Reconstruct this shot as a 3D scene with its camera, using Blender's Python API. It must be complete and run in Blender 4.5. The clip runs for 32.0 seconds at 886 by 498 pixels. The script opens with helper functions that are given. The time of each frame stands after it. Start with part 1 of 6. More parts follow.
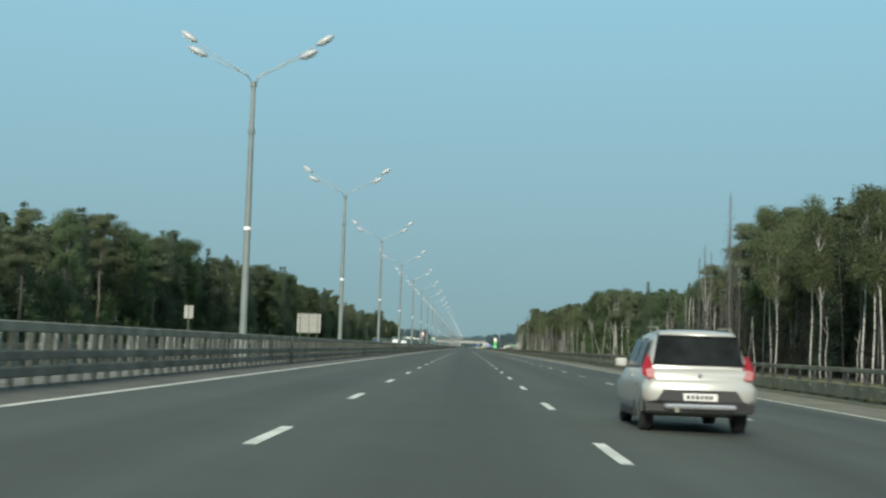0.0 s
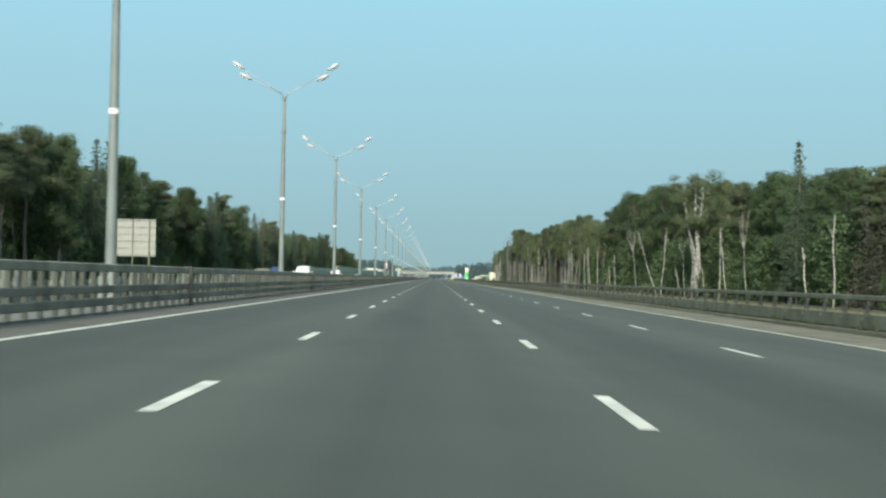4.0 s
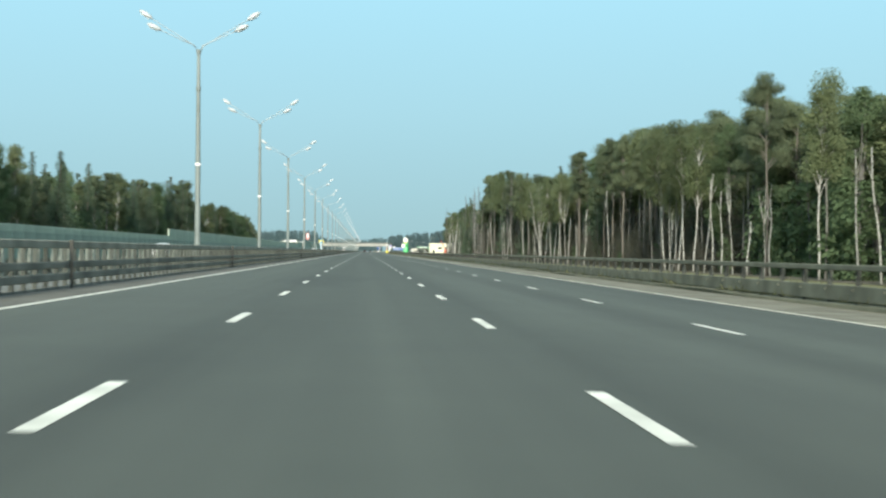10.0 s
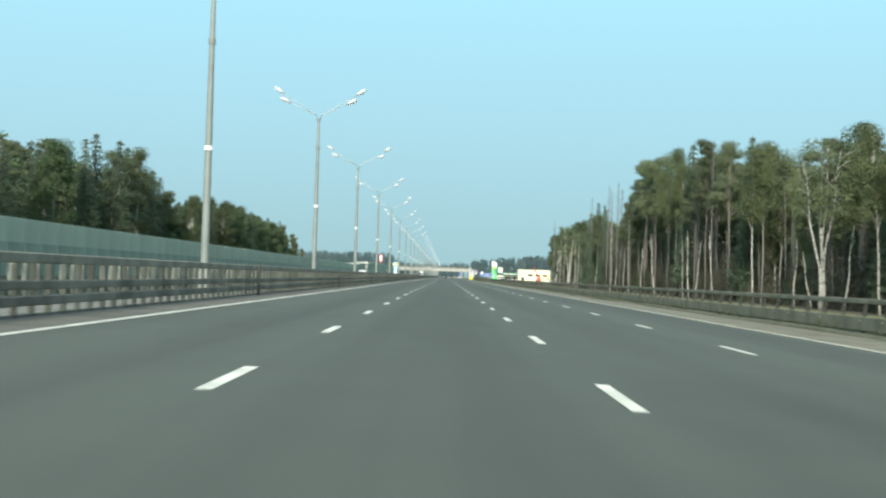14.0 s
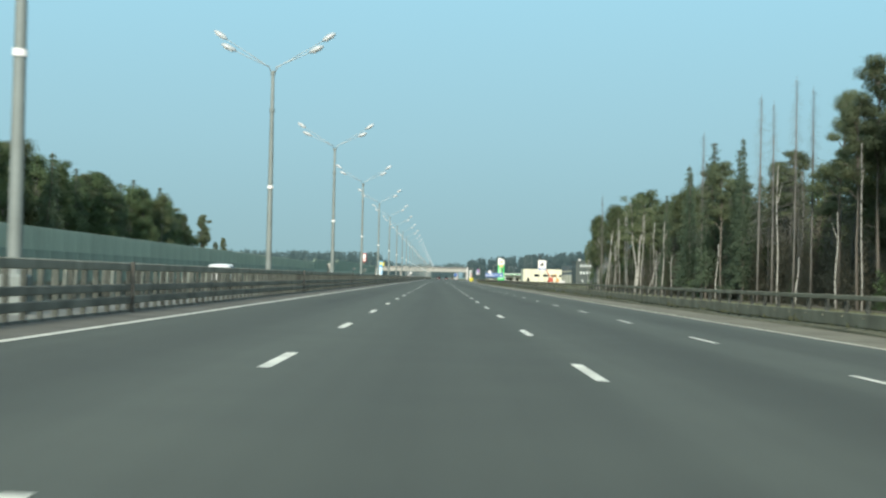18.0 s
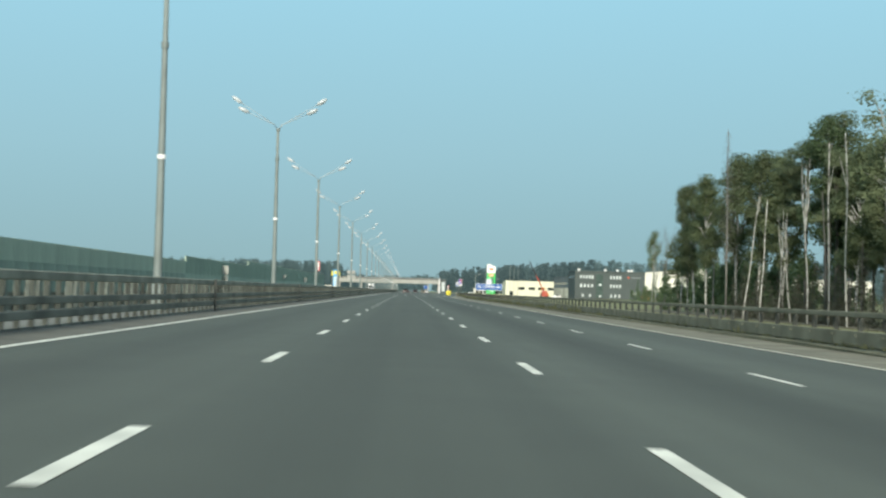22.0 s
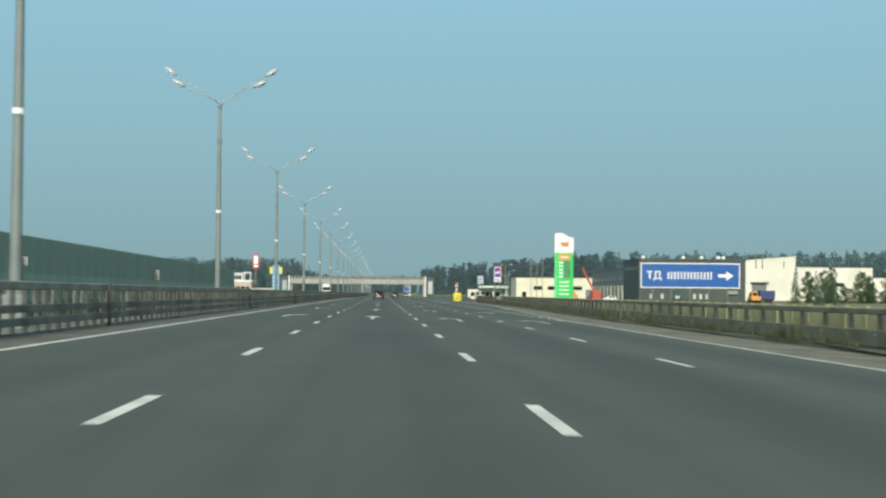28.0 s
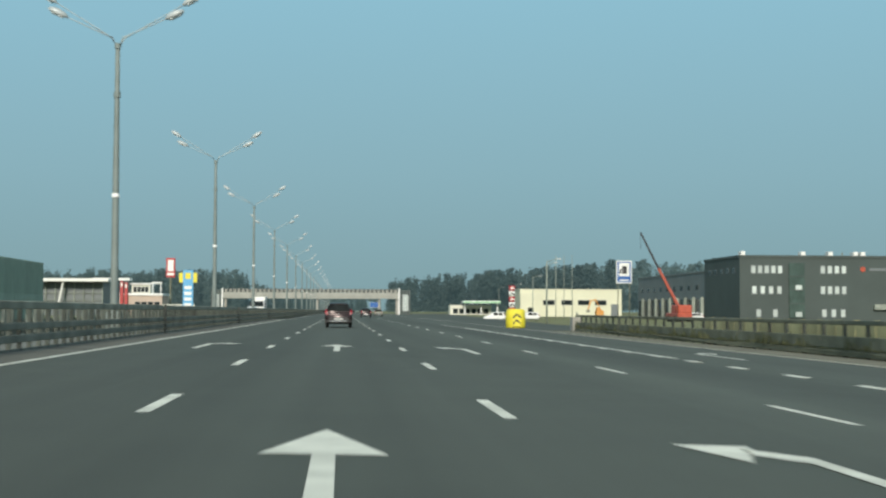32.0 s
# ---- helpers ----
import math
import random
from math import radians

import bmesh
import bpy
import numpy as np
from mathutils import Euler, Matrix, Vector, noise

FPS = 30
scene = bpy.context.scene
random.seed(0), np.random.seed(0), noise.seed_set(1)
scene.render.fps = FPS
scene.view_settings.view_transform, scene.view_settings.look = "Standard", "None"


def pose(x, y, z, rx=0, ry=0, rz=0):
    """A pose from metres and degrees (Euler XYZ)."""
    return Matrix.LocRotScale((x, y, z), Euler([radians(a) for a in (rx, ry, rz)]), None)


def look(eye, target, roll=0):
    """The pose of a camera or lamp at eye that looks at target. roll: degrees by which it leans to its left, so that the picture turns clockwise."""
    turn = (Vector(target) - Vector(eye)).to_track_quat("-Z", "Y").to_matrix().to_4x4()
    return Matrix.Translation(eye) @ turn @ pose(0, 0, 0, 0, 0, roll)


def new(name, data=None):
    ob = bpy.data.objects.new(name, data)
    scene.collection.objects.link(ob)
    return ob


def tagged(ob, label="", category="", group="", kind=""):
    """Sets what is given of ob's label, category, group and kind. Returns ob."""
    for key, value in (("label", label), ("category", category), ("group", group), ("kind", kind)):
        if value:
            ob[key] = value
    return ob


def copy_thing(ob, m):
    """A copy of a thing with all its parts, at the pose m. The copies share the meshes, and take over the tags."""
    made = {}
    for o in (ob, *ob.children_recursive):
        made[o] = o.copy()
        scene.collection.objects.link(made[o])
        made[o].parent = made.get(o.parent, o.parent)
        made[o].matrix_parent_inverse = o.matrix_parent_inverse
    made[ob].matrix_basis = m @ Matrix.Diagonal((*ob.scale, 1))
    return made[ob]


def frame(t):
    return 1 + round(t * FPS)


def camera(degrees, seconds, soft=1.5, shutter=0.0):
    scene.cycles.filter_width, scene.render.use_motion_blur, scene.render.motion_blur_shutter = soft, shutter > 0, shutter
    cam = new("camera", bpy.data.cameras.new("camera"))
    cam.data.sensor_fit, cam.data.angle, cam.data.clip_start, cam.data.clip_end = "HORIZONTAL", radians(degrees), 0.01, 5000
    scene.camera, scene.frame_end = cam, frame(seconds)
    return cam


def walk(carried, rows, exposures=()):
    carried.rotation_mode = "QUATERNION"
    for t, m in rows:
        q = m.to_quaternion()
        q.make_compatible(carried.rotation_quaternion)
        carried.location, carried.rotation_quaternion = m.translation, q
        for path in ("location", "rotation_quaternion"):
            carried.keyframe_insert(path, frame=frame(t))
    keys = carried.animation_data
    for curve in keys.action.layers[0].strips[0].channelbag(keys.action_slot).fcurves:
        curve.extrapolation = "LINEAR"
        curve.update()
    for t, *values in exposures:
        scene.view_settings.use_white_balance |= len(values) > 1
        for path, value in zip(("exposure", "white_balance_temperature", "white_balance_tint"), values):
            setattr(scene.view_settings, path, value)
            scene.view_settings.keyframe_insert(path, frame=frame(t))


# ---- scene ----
LENS = 36.2
cam = camera(LENS, 32.0, soft=2.35, shutter=0.22)
EYE = 1.10
ROWS = [  # seconds, x, y, pitch, roll, yaw
    (0, 0.26, -2.16, 4.09, -1.86, 1.00),
    (0.5, 0.18, 14.64, 3.91, -1.46, 0.84),
    (1, 0.29, 31.49, 3.59, -1.07, 0.87),
    (1.5, 0.29, 48.40, 3.29, -1.21, 0.80),
    (2, 0.29, 65.36, 3.22, -1.35, 0.71),
    (2.5, 0.30, 82.36, 1.85, -1.22, 0.50),
    (3, 0.31, 99.36, 1.64, -1.09, 0.36),
    (3.5, 0.29, 116.38, 1.36, -1.05, 0.00),
    (5.5, 0.19, 184.2, 1.11, -0.88, -0.83),
    (6, 0.20, 201.53, 1.02, -0.84, -0.96),
    (6.5, 0.10, 218.64, 0.93, -0.54, -1.35),
    (7, 0.18, 235.81, 0.48, -0.25, -1.58),
    (7.5, 0.16, 252.99, 0.43, -0.07, -1.72),
    (8, 0.15, 270.22, 0.18, 0.12, -1.90),
    (8.5, 0.09, 287.49, 0.21, 0.12, -2.07),
    (9, 0.09, 304.84, -0.09, 0.12, -2.15),
    (9.5, 0.07, 322.26, 0.04, -0.14, -2.63),
    (10, 0.04, 339.74, 0.10, -0.40, -3.30),
    (10.5, -0.02, 357.24, 0.19, -0.53, -3.54),
    (11, -0.01, 374.75, 0.27, -0.66, -3.94),
    (11.5, 0.02, 392.24, 0.4, -0.39, -4.40),
    (12, 0.04, 409.73, 0.37, -0.12, -4.73),
    (12.5, 0.07, 427.22, 0.42, -0.97, -4.75),
    (12.9, 0.09, 441.22, 0.88, -1.65, -2.05),
    (13, 0.09, 444.72, 0.92, -1.82, -1.52),
    (13.5, 0.14, 462.24, 0.95, -1.80, -0.57),
    (14, 0.17, 479.79, 1.15, -1.79, 0.09),
    (14.5, 0.17, 497.35, 1.68, -1.71, 0.55),
    (16.5, 0.12, 567.62, 1.07, -1.39, 0.30),
    (17, 0.10, 585.19, 1.05, -1.30, 0.27),
    (17.5, 0.10, 602.75, 1.10, -1.25, 0.24),
    (18, 0.04, 620.32, 1.21, -1.19, -0.18),
    (18.5, 0.01, 637.89, 0.97, -0.97, -0.26),
    (19, -0.03, 655.45, 1.30, -0.75, -0.65),
    (19.5, -0.07, 673.00, 1.44, -0.94, -0.72),
    (20, -0.10, 690.52, 1.32, -1.12, -0.86),
    (20.5, -0.11, 708.01, 1.27, -1.57, -1.05),
    (21, -0.11, 725.49, 1.30, -2.01, -1.29),
    (21.5, -0.04, 743.01, 1.43, -1.76, -1.30),
    (22, 0.02, 760.59, 1.78, -1.51, -1.56),
    (22.5, 0.08, 778.25, 1.79, -0.93, -1.70),
    (23, 0.15, 795.97, 1.79, -0.35, -2.05),
    (23.5, 0.12, 813.72, 1.6, 0.17, -2.15),
    (24, 0.30, 831.48, 1.52, 0.70, -2.27),
    (24.5, 0.18, 849.16, 1.6, 0.43, -2.27),
    (25, 0.26, 866.82, 1.81, 0.17, -2.28),
    (25.5, 0.26, 884.48, 1.7, 0.06, -2.27),
    (27.5, 0.33, 955.13, 1.97, -0.36, -2.53),
    (28, 0.37, 972.78, 1.89, -0.47, -2.60),
    (28.5, 0.26, 990.42, 1.86, -0.32, -2.44),
    (29, 0.33, 1008.02, 1.79, -0.17, -3.13),
    (29.5, 0.28, 1025.59, 2.61, 0.10, -3.90),
    (30, 0.24, 1043.11, 2.45, 0.38, -4.55),
    (30.5, 0.21, 1060.64, 2.52, 0.10, -4.71),
    (31, 0.16, 1078.19, 2.81, -0.17, -4.91),
    (31.5, 0.15, 1095.78, 2.45, -0.19, -4.54),
    (32, 0.13, 1113.40, 2.61, -0.20, -4.27),
]
walk(cam, [(t, pose(x, y, EYE, 90 + pitch, roll, yaw)) for t, x, y, pitch, roll, yaw in ROWS],
     exposures=((0, 0.0), (2, 0.05), (3, 0.22), (5.5, 0.44), (9, 0.57), (13, 0.65), (14.5, 0.62), (17, 0.34), (19.5, 0.38), (21, 0.34), (23, 0.19), (25, 0.1), (28, 0.0), (32, -0.12)))

# ---- world, sun, haze ----
SUN_AZ, SUN_EL = 188.0, 25.0      # compass bearing of the sun (0 is ahead, 90 to the right), height
world = bpy.data.worlds.new("hazy_sky")
scene.world = world
world.use_nodes = True
wn, wl = world.node_tree.nodes, world.node_tree.links
wn.clear()
sky = wn.new("ShaderNodeTexSky")
sky.sky_type, sky.sun_disc = "NISHITA", False
sky.sun_elevation, sky.sun_rotation = radians(SUN_EL), radians(SUN_AZ)
sky.air_density, sky.dust_density, sky.ozone_density = 1.0, 2.0, 2.5
# a veil of summer haze lies on the lower sky and thins out upwards
place, split = wn.new("ShaderNodeTexCoord"), wn.new("ShaderNodeSeparateXYZ")
haze, thin = wn.new("ShaderNodeValToRGB"), wn.new("ShaderNodeMapRange")
mix = wn.new("ShaderNodeMix")
mix.data_type = "RGBA"
haze.color_ramp.elements[0].position, haze.color_ramp.elements[0].color = 0.0, (0.240, 0.382, 0.410, 1)
haze.color_ramp.elements[1].position, haze.color_ramp.elements[1].color = 0.26, (0.298, 0.578, 0.715, 1)
haze.color_ramp.elements.new(0.10).color = (0.275, 0.474, 0.545, 1)
haze.color_ramp.elements.new(1.0).color = (0.74, 0.84, 0.85, 1)
thin.inputs["From Min"].default_value, thin.inputs["From Max"].default_value = 0.22, 0.85
thin.inputs["To Min"].default_value, thin.inputs["To Max"].default_value = 1.0, 0.7
lift = wn.new("ShaderNodeMix")
lift.data_type, lift.blend_type = "RGBA", "MULTIPLY"
lift.inputs["Factor"].default_value = 1.0
lift.inputs["B"].default_value = (0.115, 0.115, 0.115, 1)
wl.new(place.outputs["Generated"], split.inputs[0])
wl.new(split.outputs["Z"], haze.inputs["Fac"])
wl.new(split.outputs["Z"], thin.inputs["Value"])
wl.new(thin.outputs["Result"], mix.inputs["Factor"])
wl.new(sky.outputs[0], lift.inputs["A"])
wl.new(lift.outputs["Result"], mix.inputs["A"])
wl.new(haze.outputs["Color"], mix.inputs["B"])
bg = wn.new("ShaderNodeBackground")
bg.inputs[1].default_value = 1.0
out = wn.new("ShaderNodeOutputWorld")
wl.new(mix.outputs["Result"], bg.inputs[0])
wl.new(bg.outputs[0], out.inputs[0])
sun = new("sun", bpy.data.lights.new("sun", "SUN"))
sun.data.energy, sun.data.angle, sun.data.color = 4.5, radians(10), (1.0, 0.93, 0.80)
a, e = radians(SUN_AZ), radians(SUN_EL)
toward = Vector((math.sin(a) * math.cos(e), math.cos(a) * math.cos(e), math.sin(e)))
sun.matrix_world = look(toward * 50, (0, 0, 0))

# ---- materials ----
def shade(name, colour, rough=0.7, metal=0.0, vary=0.12, scale=1.5, fine=25.0, bump=0.15, alt=None, spec=0.5, by_object=0.0, by_island=0.0):
    """A surface with two scales of mottling, fine relief, and optional change from piece to piece."""
    m = bpy.data.materials.new(name)
    m.use_nodes = True
    n, l = m.node_tree.nodes, m.node_tree.links
    b = n["Principled BSDF"]
    b.inputs["Roughness"].default_value, b.inputs["Metallic"].default_value = rough, metal
    b.inputs["Specular IOR Level"].default_value = spec
    tc = n.new("ShaderNodeTexCoord")
    big, small = n.new("ShaderNodeTexNoise"), n.new("ShaderNodeTexNoise")
    big.inputs["Scale"].default_value, big.inputs["Detail"].default_value = scale, 4
    small.inputs["Scale"].default_value, small.inputs["Detail"].default_value = fine, 3
    l.new(tc.outputs["Object"], big.inputs["Vector"])
    l.new(tc.outputs["Object"], small.inputs["Vector"])
    other = alt or tuple(c * (1 - 2.2 * vary) for c in colour)
    ramp = n.new("ShaderNodeValToRGB")
    ramp.color_ramp.elements[0].position, ramp.color_ramp.elements[1].position = 0.32, 0.68
    ramp.color_ramp.elements[0].color, ramp.color_ramp.elements[1].color = (*other, 1), (*colour, 1)
    l.new(big.outputs["Fac"], ramp.inputs["Fac"])
    hsv = n.new("ShaderNodeHueSaturation")
    grain = n.new("ShaderNodeMapRange")
    grain.inputs["To Min"].default_value, grain.inputs["To Max"].default_value = 1 - vary, 1 + vary
    l.new(small.outputs["Fac"], grain.inputs["Value"])
    last = grain.outputs["Result"]
    for source, amount in (("object", by_object), ("island", by_island)):
        if amount:
            info = n.new("ShaderNodeObjectInfo") if source == "object" else n.new("ShaderNodeNewGeometry")
            rng, mul = n.new("ShaderNodeMapRange"), n.new("ShaderNodeMath")
            rng.inputs["To Min"].default_value, rng.inputs["To Max"].default_value = 1 - amount, 1 + amount
            l.new(info.outputs["Random" if source == "object" else "Random Per Island"], rng.inputs["Value"])
            mul.operation = "MULTIPLY"
            l.new(last, mul.inputs[0])
            l.new(rng.outputs["Result"], mul.inputs[1])
            last = mul.outputs[0]
    l.new(ramp.outputs["Color"], hsv.inputs["Color"])
    l.new(last, hsv.inputs["Value"])
    l.new(hsv.outputs["Color"], b.inputs["Base Color"])
    if bump:
        bp = n.new("ShaderNodeBump")
        bp.inputs["Strength"].default_value, bp.inputs["Distance"].default_value = bump, 0.02
        l.new(small.outputs["Fac"], bp.inputs["Height"])
        l.new(bp.outputs["Normal"], b.inputs["Normal"])
    return m


def leaf_shade(name, colour, alt, by_object=0.2):
    """Leaves: light passes through them a little; every clump and every tree has its own tone."""
    m = shade(name, colour, rough=0.65, vary=0.10, scale=0.35, fine=3.0, bump=0, alt=alt, spec=0.1, by_object=by_object, by_island=0.12)
    n, l = m.node_tree.nodes, m.node_tree.links
    b, o = n["Principled BSDF"], n["Material Output"]
    hue = b.inputs["Base Color"].links[0].from_socket
    tr, mix = n.new("ShaderNodeBsdfTranslucent"), n.new("ShaderNodeMixShader")
    mix.inputs["Fac"].default_value = 0.5
    l.new(hue, tr.inputs["Color"])
    l.new(b.outputs[0], mix.inputs[1])
    l.new(tr.outputs[0], mix.inputs[2])
    l.new(mix.outputs[0], o.inputs["Surface"])
    return m


def asphalt_shade(name, colour, alt):
    """Asphalt: stone grain, long tyre-polished lanes along the road, dark oil marks and patches."""
    m = shade(name, colour, rough=0.82, vary=0.10, scale=0.5, fine=40.0, bump=0.25, alt=alt, spec=0.35)
    n, l = m.node_tree.nodes, m.node_tree.links
    b = n["Principled BSDF"]
    hue = b.inputs["Base Color"].links[0].from_socket
    tc = n.new("ShaderNodeTexCoord")
    mp, streak = n.new("ShaderNodeMapping"), n.new("ShaderNodeTexNoise")
    mp.inputs["Scale"].default_value = (0.55, 0.004, 1.0)
    streak.inputs["Scale"].default_value, streak.inputs["Detail"].default_value = 1.0, 5
    l.new(tc.outputs["Object"], mp.inputs["Vector"])
    l.new(mp.outputs["Vector"], streak.inputs["Vector"])
    rng, mul = n.new("ShaderNodeMapRange"), n.new("ShaderNodeMix")
    rng.inputs["From Min"].default_value, rng.inputs["From Max"].default_value = 0.3, 0.7
    rng.inputs["To Min"].default_value, rng.inputs["To Max"].default_value = 0.76, 1.24
    l.new(streak.outputs["Fac"], rng.inputs["Value"])
    mul.data_type, mul.blend_type = "RGBA", "MULTIPLY"
    mul.inputs["Factor"].default_value = 1
    l.new(hue, mul.inputs["A"])
    l.new(rng.outputs["Result"], mul.inputs["B"])
    part_x, turn_x, wave_x, band = n.new("ShaderNodeSeparateXYZ"), n.new("ShaderNodeMath"), n.new("ShaderNodeMath"), n.new("ShaderNodeMapRange")
    l.new(tc.outputs["Object"], part_x.inputs[0])
    turn_x.operation, wave_x.operation = "MULTIPLY", "COSINE"
    turn_x.inputs[1].default_value = 2 * math.pi / LANE
    l.new(part_x.outputs["X"], turn_x.inputs[0])
    l.new(turn_x.outputs[0], wave_x.inputs[0])
    band.inputs["From Min"].default_value, band.inputs["From Max"].default_value = -1.0, 1.0
    band.inputs["To Min"].default_value, band.inputs["To Max"].default_value = 1.05, 0.93
    l.new(wave_x.outputs[0], band.inputs["Value"])
    worn = n.new("ShaderNodeMix")
    worn.data_type, worn.blend_type = "RGBA", "MULTIPLY"
    worn.inputs["Factor"].default_value = 1
    l.new(mul.outputs["Result"], worn.inputs["A"])
    l.new(band.outputs["Result"], worn.inputs["B"])
    # repaired places and stains, a few metres long
    spot_map, spots, spot = n.new("ShaderNodeMapping"), n.new("ShaderNodeTexNoise"), n.new("ShaderNodeMapRange")
    spot_map.inputs["Scale"].default_value = (0.35, 0.05, 1.0)
    spots.inputs["Scale"].default_value, spots.inputs["Detail"].default_value = 1.0, 6
    l.new(tc.outputs["Object"], spot_map.inputs["Vector"])
    l.new(spot_map.outputs["Vector"], spots.inputs["Vector"])
    spot.inputs["From Min"].default_value, spot.inputs["From Max"].default_value = 0.30, 0.46
    spot.inputs["To Min"].default_value, spot.inputs["To Max"].default_value = 0.84, 1.0
    l.new(spots.outputs["Fac"], spot.inputs["Value"])
    stain = n.new("ShaderNodeMix")
    stain.data_type, stain.blend_type = "RGBA", "MULTIPLY"
    stain.inputs["Factor"].default_value = 1
    l.new(worn.outputs["Result"], stain.inputs["A"])
    l.new(spot.outputs["Result"], stain.inputs["B"])
    l.new(stain.outputs["Result"], b.inputs["Base Color"])
    return m


LANE = 3.84
ASPHALT = asphalt_shade("asphalt", (0.064, 0.074, 0.060), (0.058, 0.067, 0.055))
SHOULDER = shade("brown_grey_shoulder", (0.120, 0.120, 0.097), 0.9, vary=0.18, scale=0.6, fine=30)
GRAVEL = shade("pale_gravel_shoulder", (0.186, 0.180, 0.130), 0.95, vary=0.22, scale=0.7, fine=35, bump=0.4)
PAINT = shade("white_road_paint", (0.71, 0.71, 0.61), 0.6, vary=0.10, scale=1.2, fine=30, alt=(0.47, 0.47, 0.40))
GRASS = shade("grass", (0.165, 0.168, 0.070), 0.95, vary=0.25, scale=0.25, fine=8, bump=0.4, alt=(0.105, 0.115, 0.045))
VERGE = shade("dry_verge_grass", (0.125, 0.128, 0.082), 0.95, vary=0.3, scale=0.8, fine=14, bump=0.5, alt=(0.085, 0.09, 0.058))
EARTH = shade("forest_floor", (0.115, 0.105, 0.068), 0.95, vary=0.25, scale=0.3, fine=8, bump=0.4)
CONCRETE = shade("pale_concrete", (0.40, 0.38, 0.33), 0.85, vary=0.12, scale=0.8, fine=18)
STEEL = shade("weathered_galvanised_steel", (0.188, 0.197, 0.150), 0.9, 0.0, vary=0.18, scale=1.0, fine=20, bump=0.05, spec=0.1)
STEEL_DARK = shade("dusty_dark_steel", (0.305, 0.305, 0.250), 0.9, 0.0, vary=0.18, scale=1.0, fine=16, bump=0.05, spec=0.12)
STEEL_POST = shade("weathered_dark_post", (0.084, 0.096, 0.083), 0.85, 0.0, vary=0.22, scale=1.3, fine=18, bump=0.05, spec=0.15, by_object=0.3, by_island=0.3)
STEEL_GRIMY = shade("grimy_steel_beam", (0.240, 0.242, 0.205), 0.9, 0.0, vary=0.22, scale=0.8, fine=14, bump=0.05, spec=0.12)
STEEL_PALE = shade("pale_steel", (0.265, 0.295, 0.255), 0.8, 0.0, vary=0.15, scale=1.5, fine=20, bump=0.05, spec=0.2, by_island=0.3, by_object=0.25)
POLE_GREY = shade("galvanised_lamp_pole", (0.205, 0.245, 0.232), 0.65, 0.1, vary=0.12, scale=0.8, fine=12, bump=0.04)
KERB_STONE = shade("grey_concrete_strip", (0.185, 0.196, 0.172), 0.9, vary=0.18, scale=0.9, fine=15)
ARM_GREY = shade("dull_steel_arm", (0.35, 0.43, 0.45), 0.7, 0.0, vary=0.1, spec=0.2, bump=0)
CAR_GLASS = shade("tinted_car_glass", (0.016, 0.02, 0.02), 0.22, vary=0.3, scale=3, fine=8, bump=0, spec=0.15)
EMBLEM = shade("brown_orange_emblem", (0.50, 0.20, 0.07), 0.45, vary=0.06, bump=0)
BRIDGE_PALE = shade("pale_bridge_beam", (0.34, 0.345, 0.31), 0.8, vary=0.08, scale=0.3, fine=6)
MARKER_DARK = shade("dark_marker_plastic", (0.06, 0.062, 0.052), 0.7, vary=0.15, bump=0.03)
BAY_GLASS = shade("green_grey_curtain_glass", (0.07, 0.105, 0.092), 0.15, vary=0.15, scale=0.6, fine=3, bump=0, spec=0.4)
RAIL_POST = shade("dull_grey_rail_post", (0.088, 0.094, 0.082), 0.9, vary=0.18, fine=16, bump=0.05, spec=0.1, by_object=0.2, by_island=0.2)
LAMP_SHELL = shade("pale_lamp_shell", (0.46, 0.50, 0.50), 0.4, 0.1, vary=0.06, scale=4, fine=30, bump=0.02)
LAMP_GLASS = shade("lamp_glass", (0.62, 0.66, 0.66), 0.12, 0.0, vary=0.05, scale=4, fine=30, bump=0)
BAND = shade("white_reflective_band", (0.85, 0.85, 0.83), 0.3, vary=0.04, bump=0)
WALL_GREEN = shade("green_noise_panel", (0.305, 0.385, 0.310), 0.65, vary=0.08, scale=0.5, fine=12, bump=0.05, by_object=0.07, spec=0.25)
WALL_TEAL = shade("pale_green_noise_panel", (0.410, 0.485, 0.390), 0.7, vary=0.08, scale=0.5, fine=12, bump=0.05, by_object=0.06, spec=0.25)
WALL_LOW = shade("grey_green_base_panel", (0.265, 0.330, 0.275), 0.75, vary=0.10, scale=0.6, fine=12, bump=0.08, by_object=0.06, spec=0.2)
WHITE_PANEL = shade("white_panel", (0.74, 0.74, 0.72), 0.5, vary=0.05, scale=0.6, bump=0.03)
SIGN_BACK = shade("grey_sign_back", (0.30, 0.31, 0.285), 0.6, 0.1, vary=0.06, bump=0.03)
SIGN_BLUE = shade("blue_sign_sheet", (0.012, 0.095, 0.33), 0.4, vary=0.05, scale=1.5, bump=0)
SIGN_WHITE = shade("white_sign_sheet", (0.72, 0.72, 0.68), 0.4, vary=0.03, bump=0)
BLACK = shade("black_print", (0.02, 0.02, 0.022), 0.5, vary=0.1, bump=0)
TOTEM_GREEN = shade("bright_green_panel", (0.03, 0.52, 0.12), 0.35, vary=0.05, scale=0.8, bump=0)
DISPLAY = shade("dark_green_display", (0.02, 0.12, 0.05), 0.3, vary=0.1, bump=0)
ORANGE = shade("orange_panel", (0.62, 0.29, 0.07), 0.45, vary=0.06, bump=0)
YELLOW = shade("yellow_plastic", (0.72, 0.62, 0.04), 0.5, vary=0.08, bump=0.03)
PINK_WALL = shade("pinkish_cream_render", (0.50, 0.40, 0.33), 0.8, vary=0.06, scale=0.3, fine=5, bump=0.05)
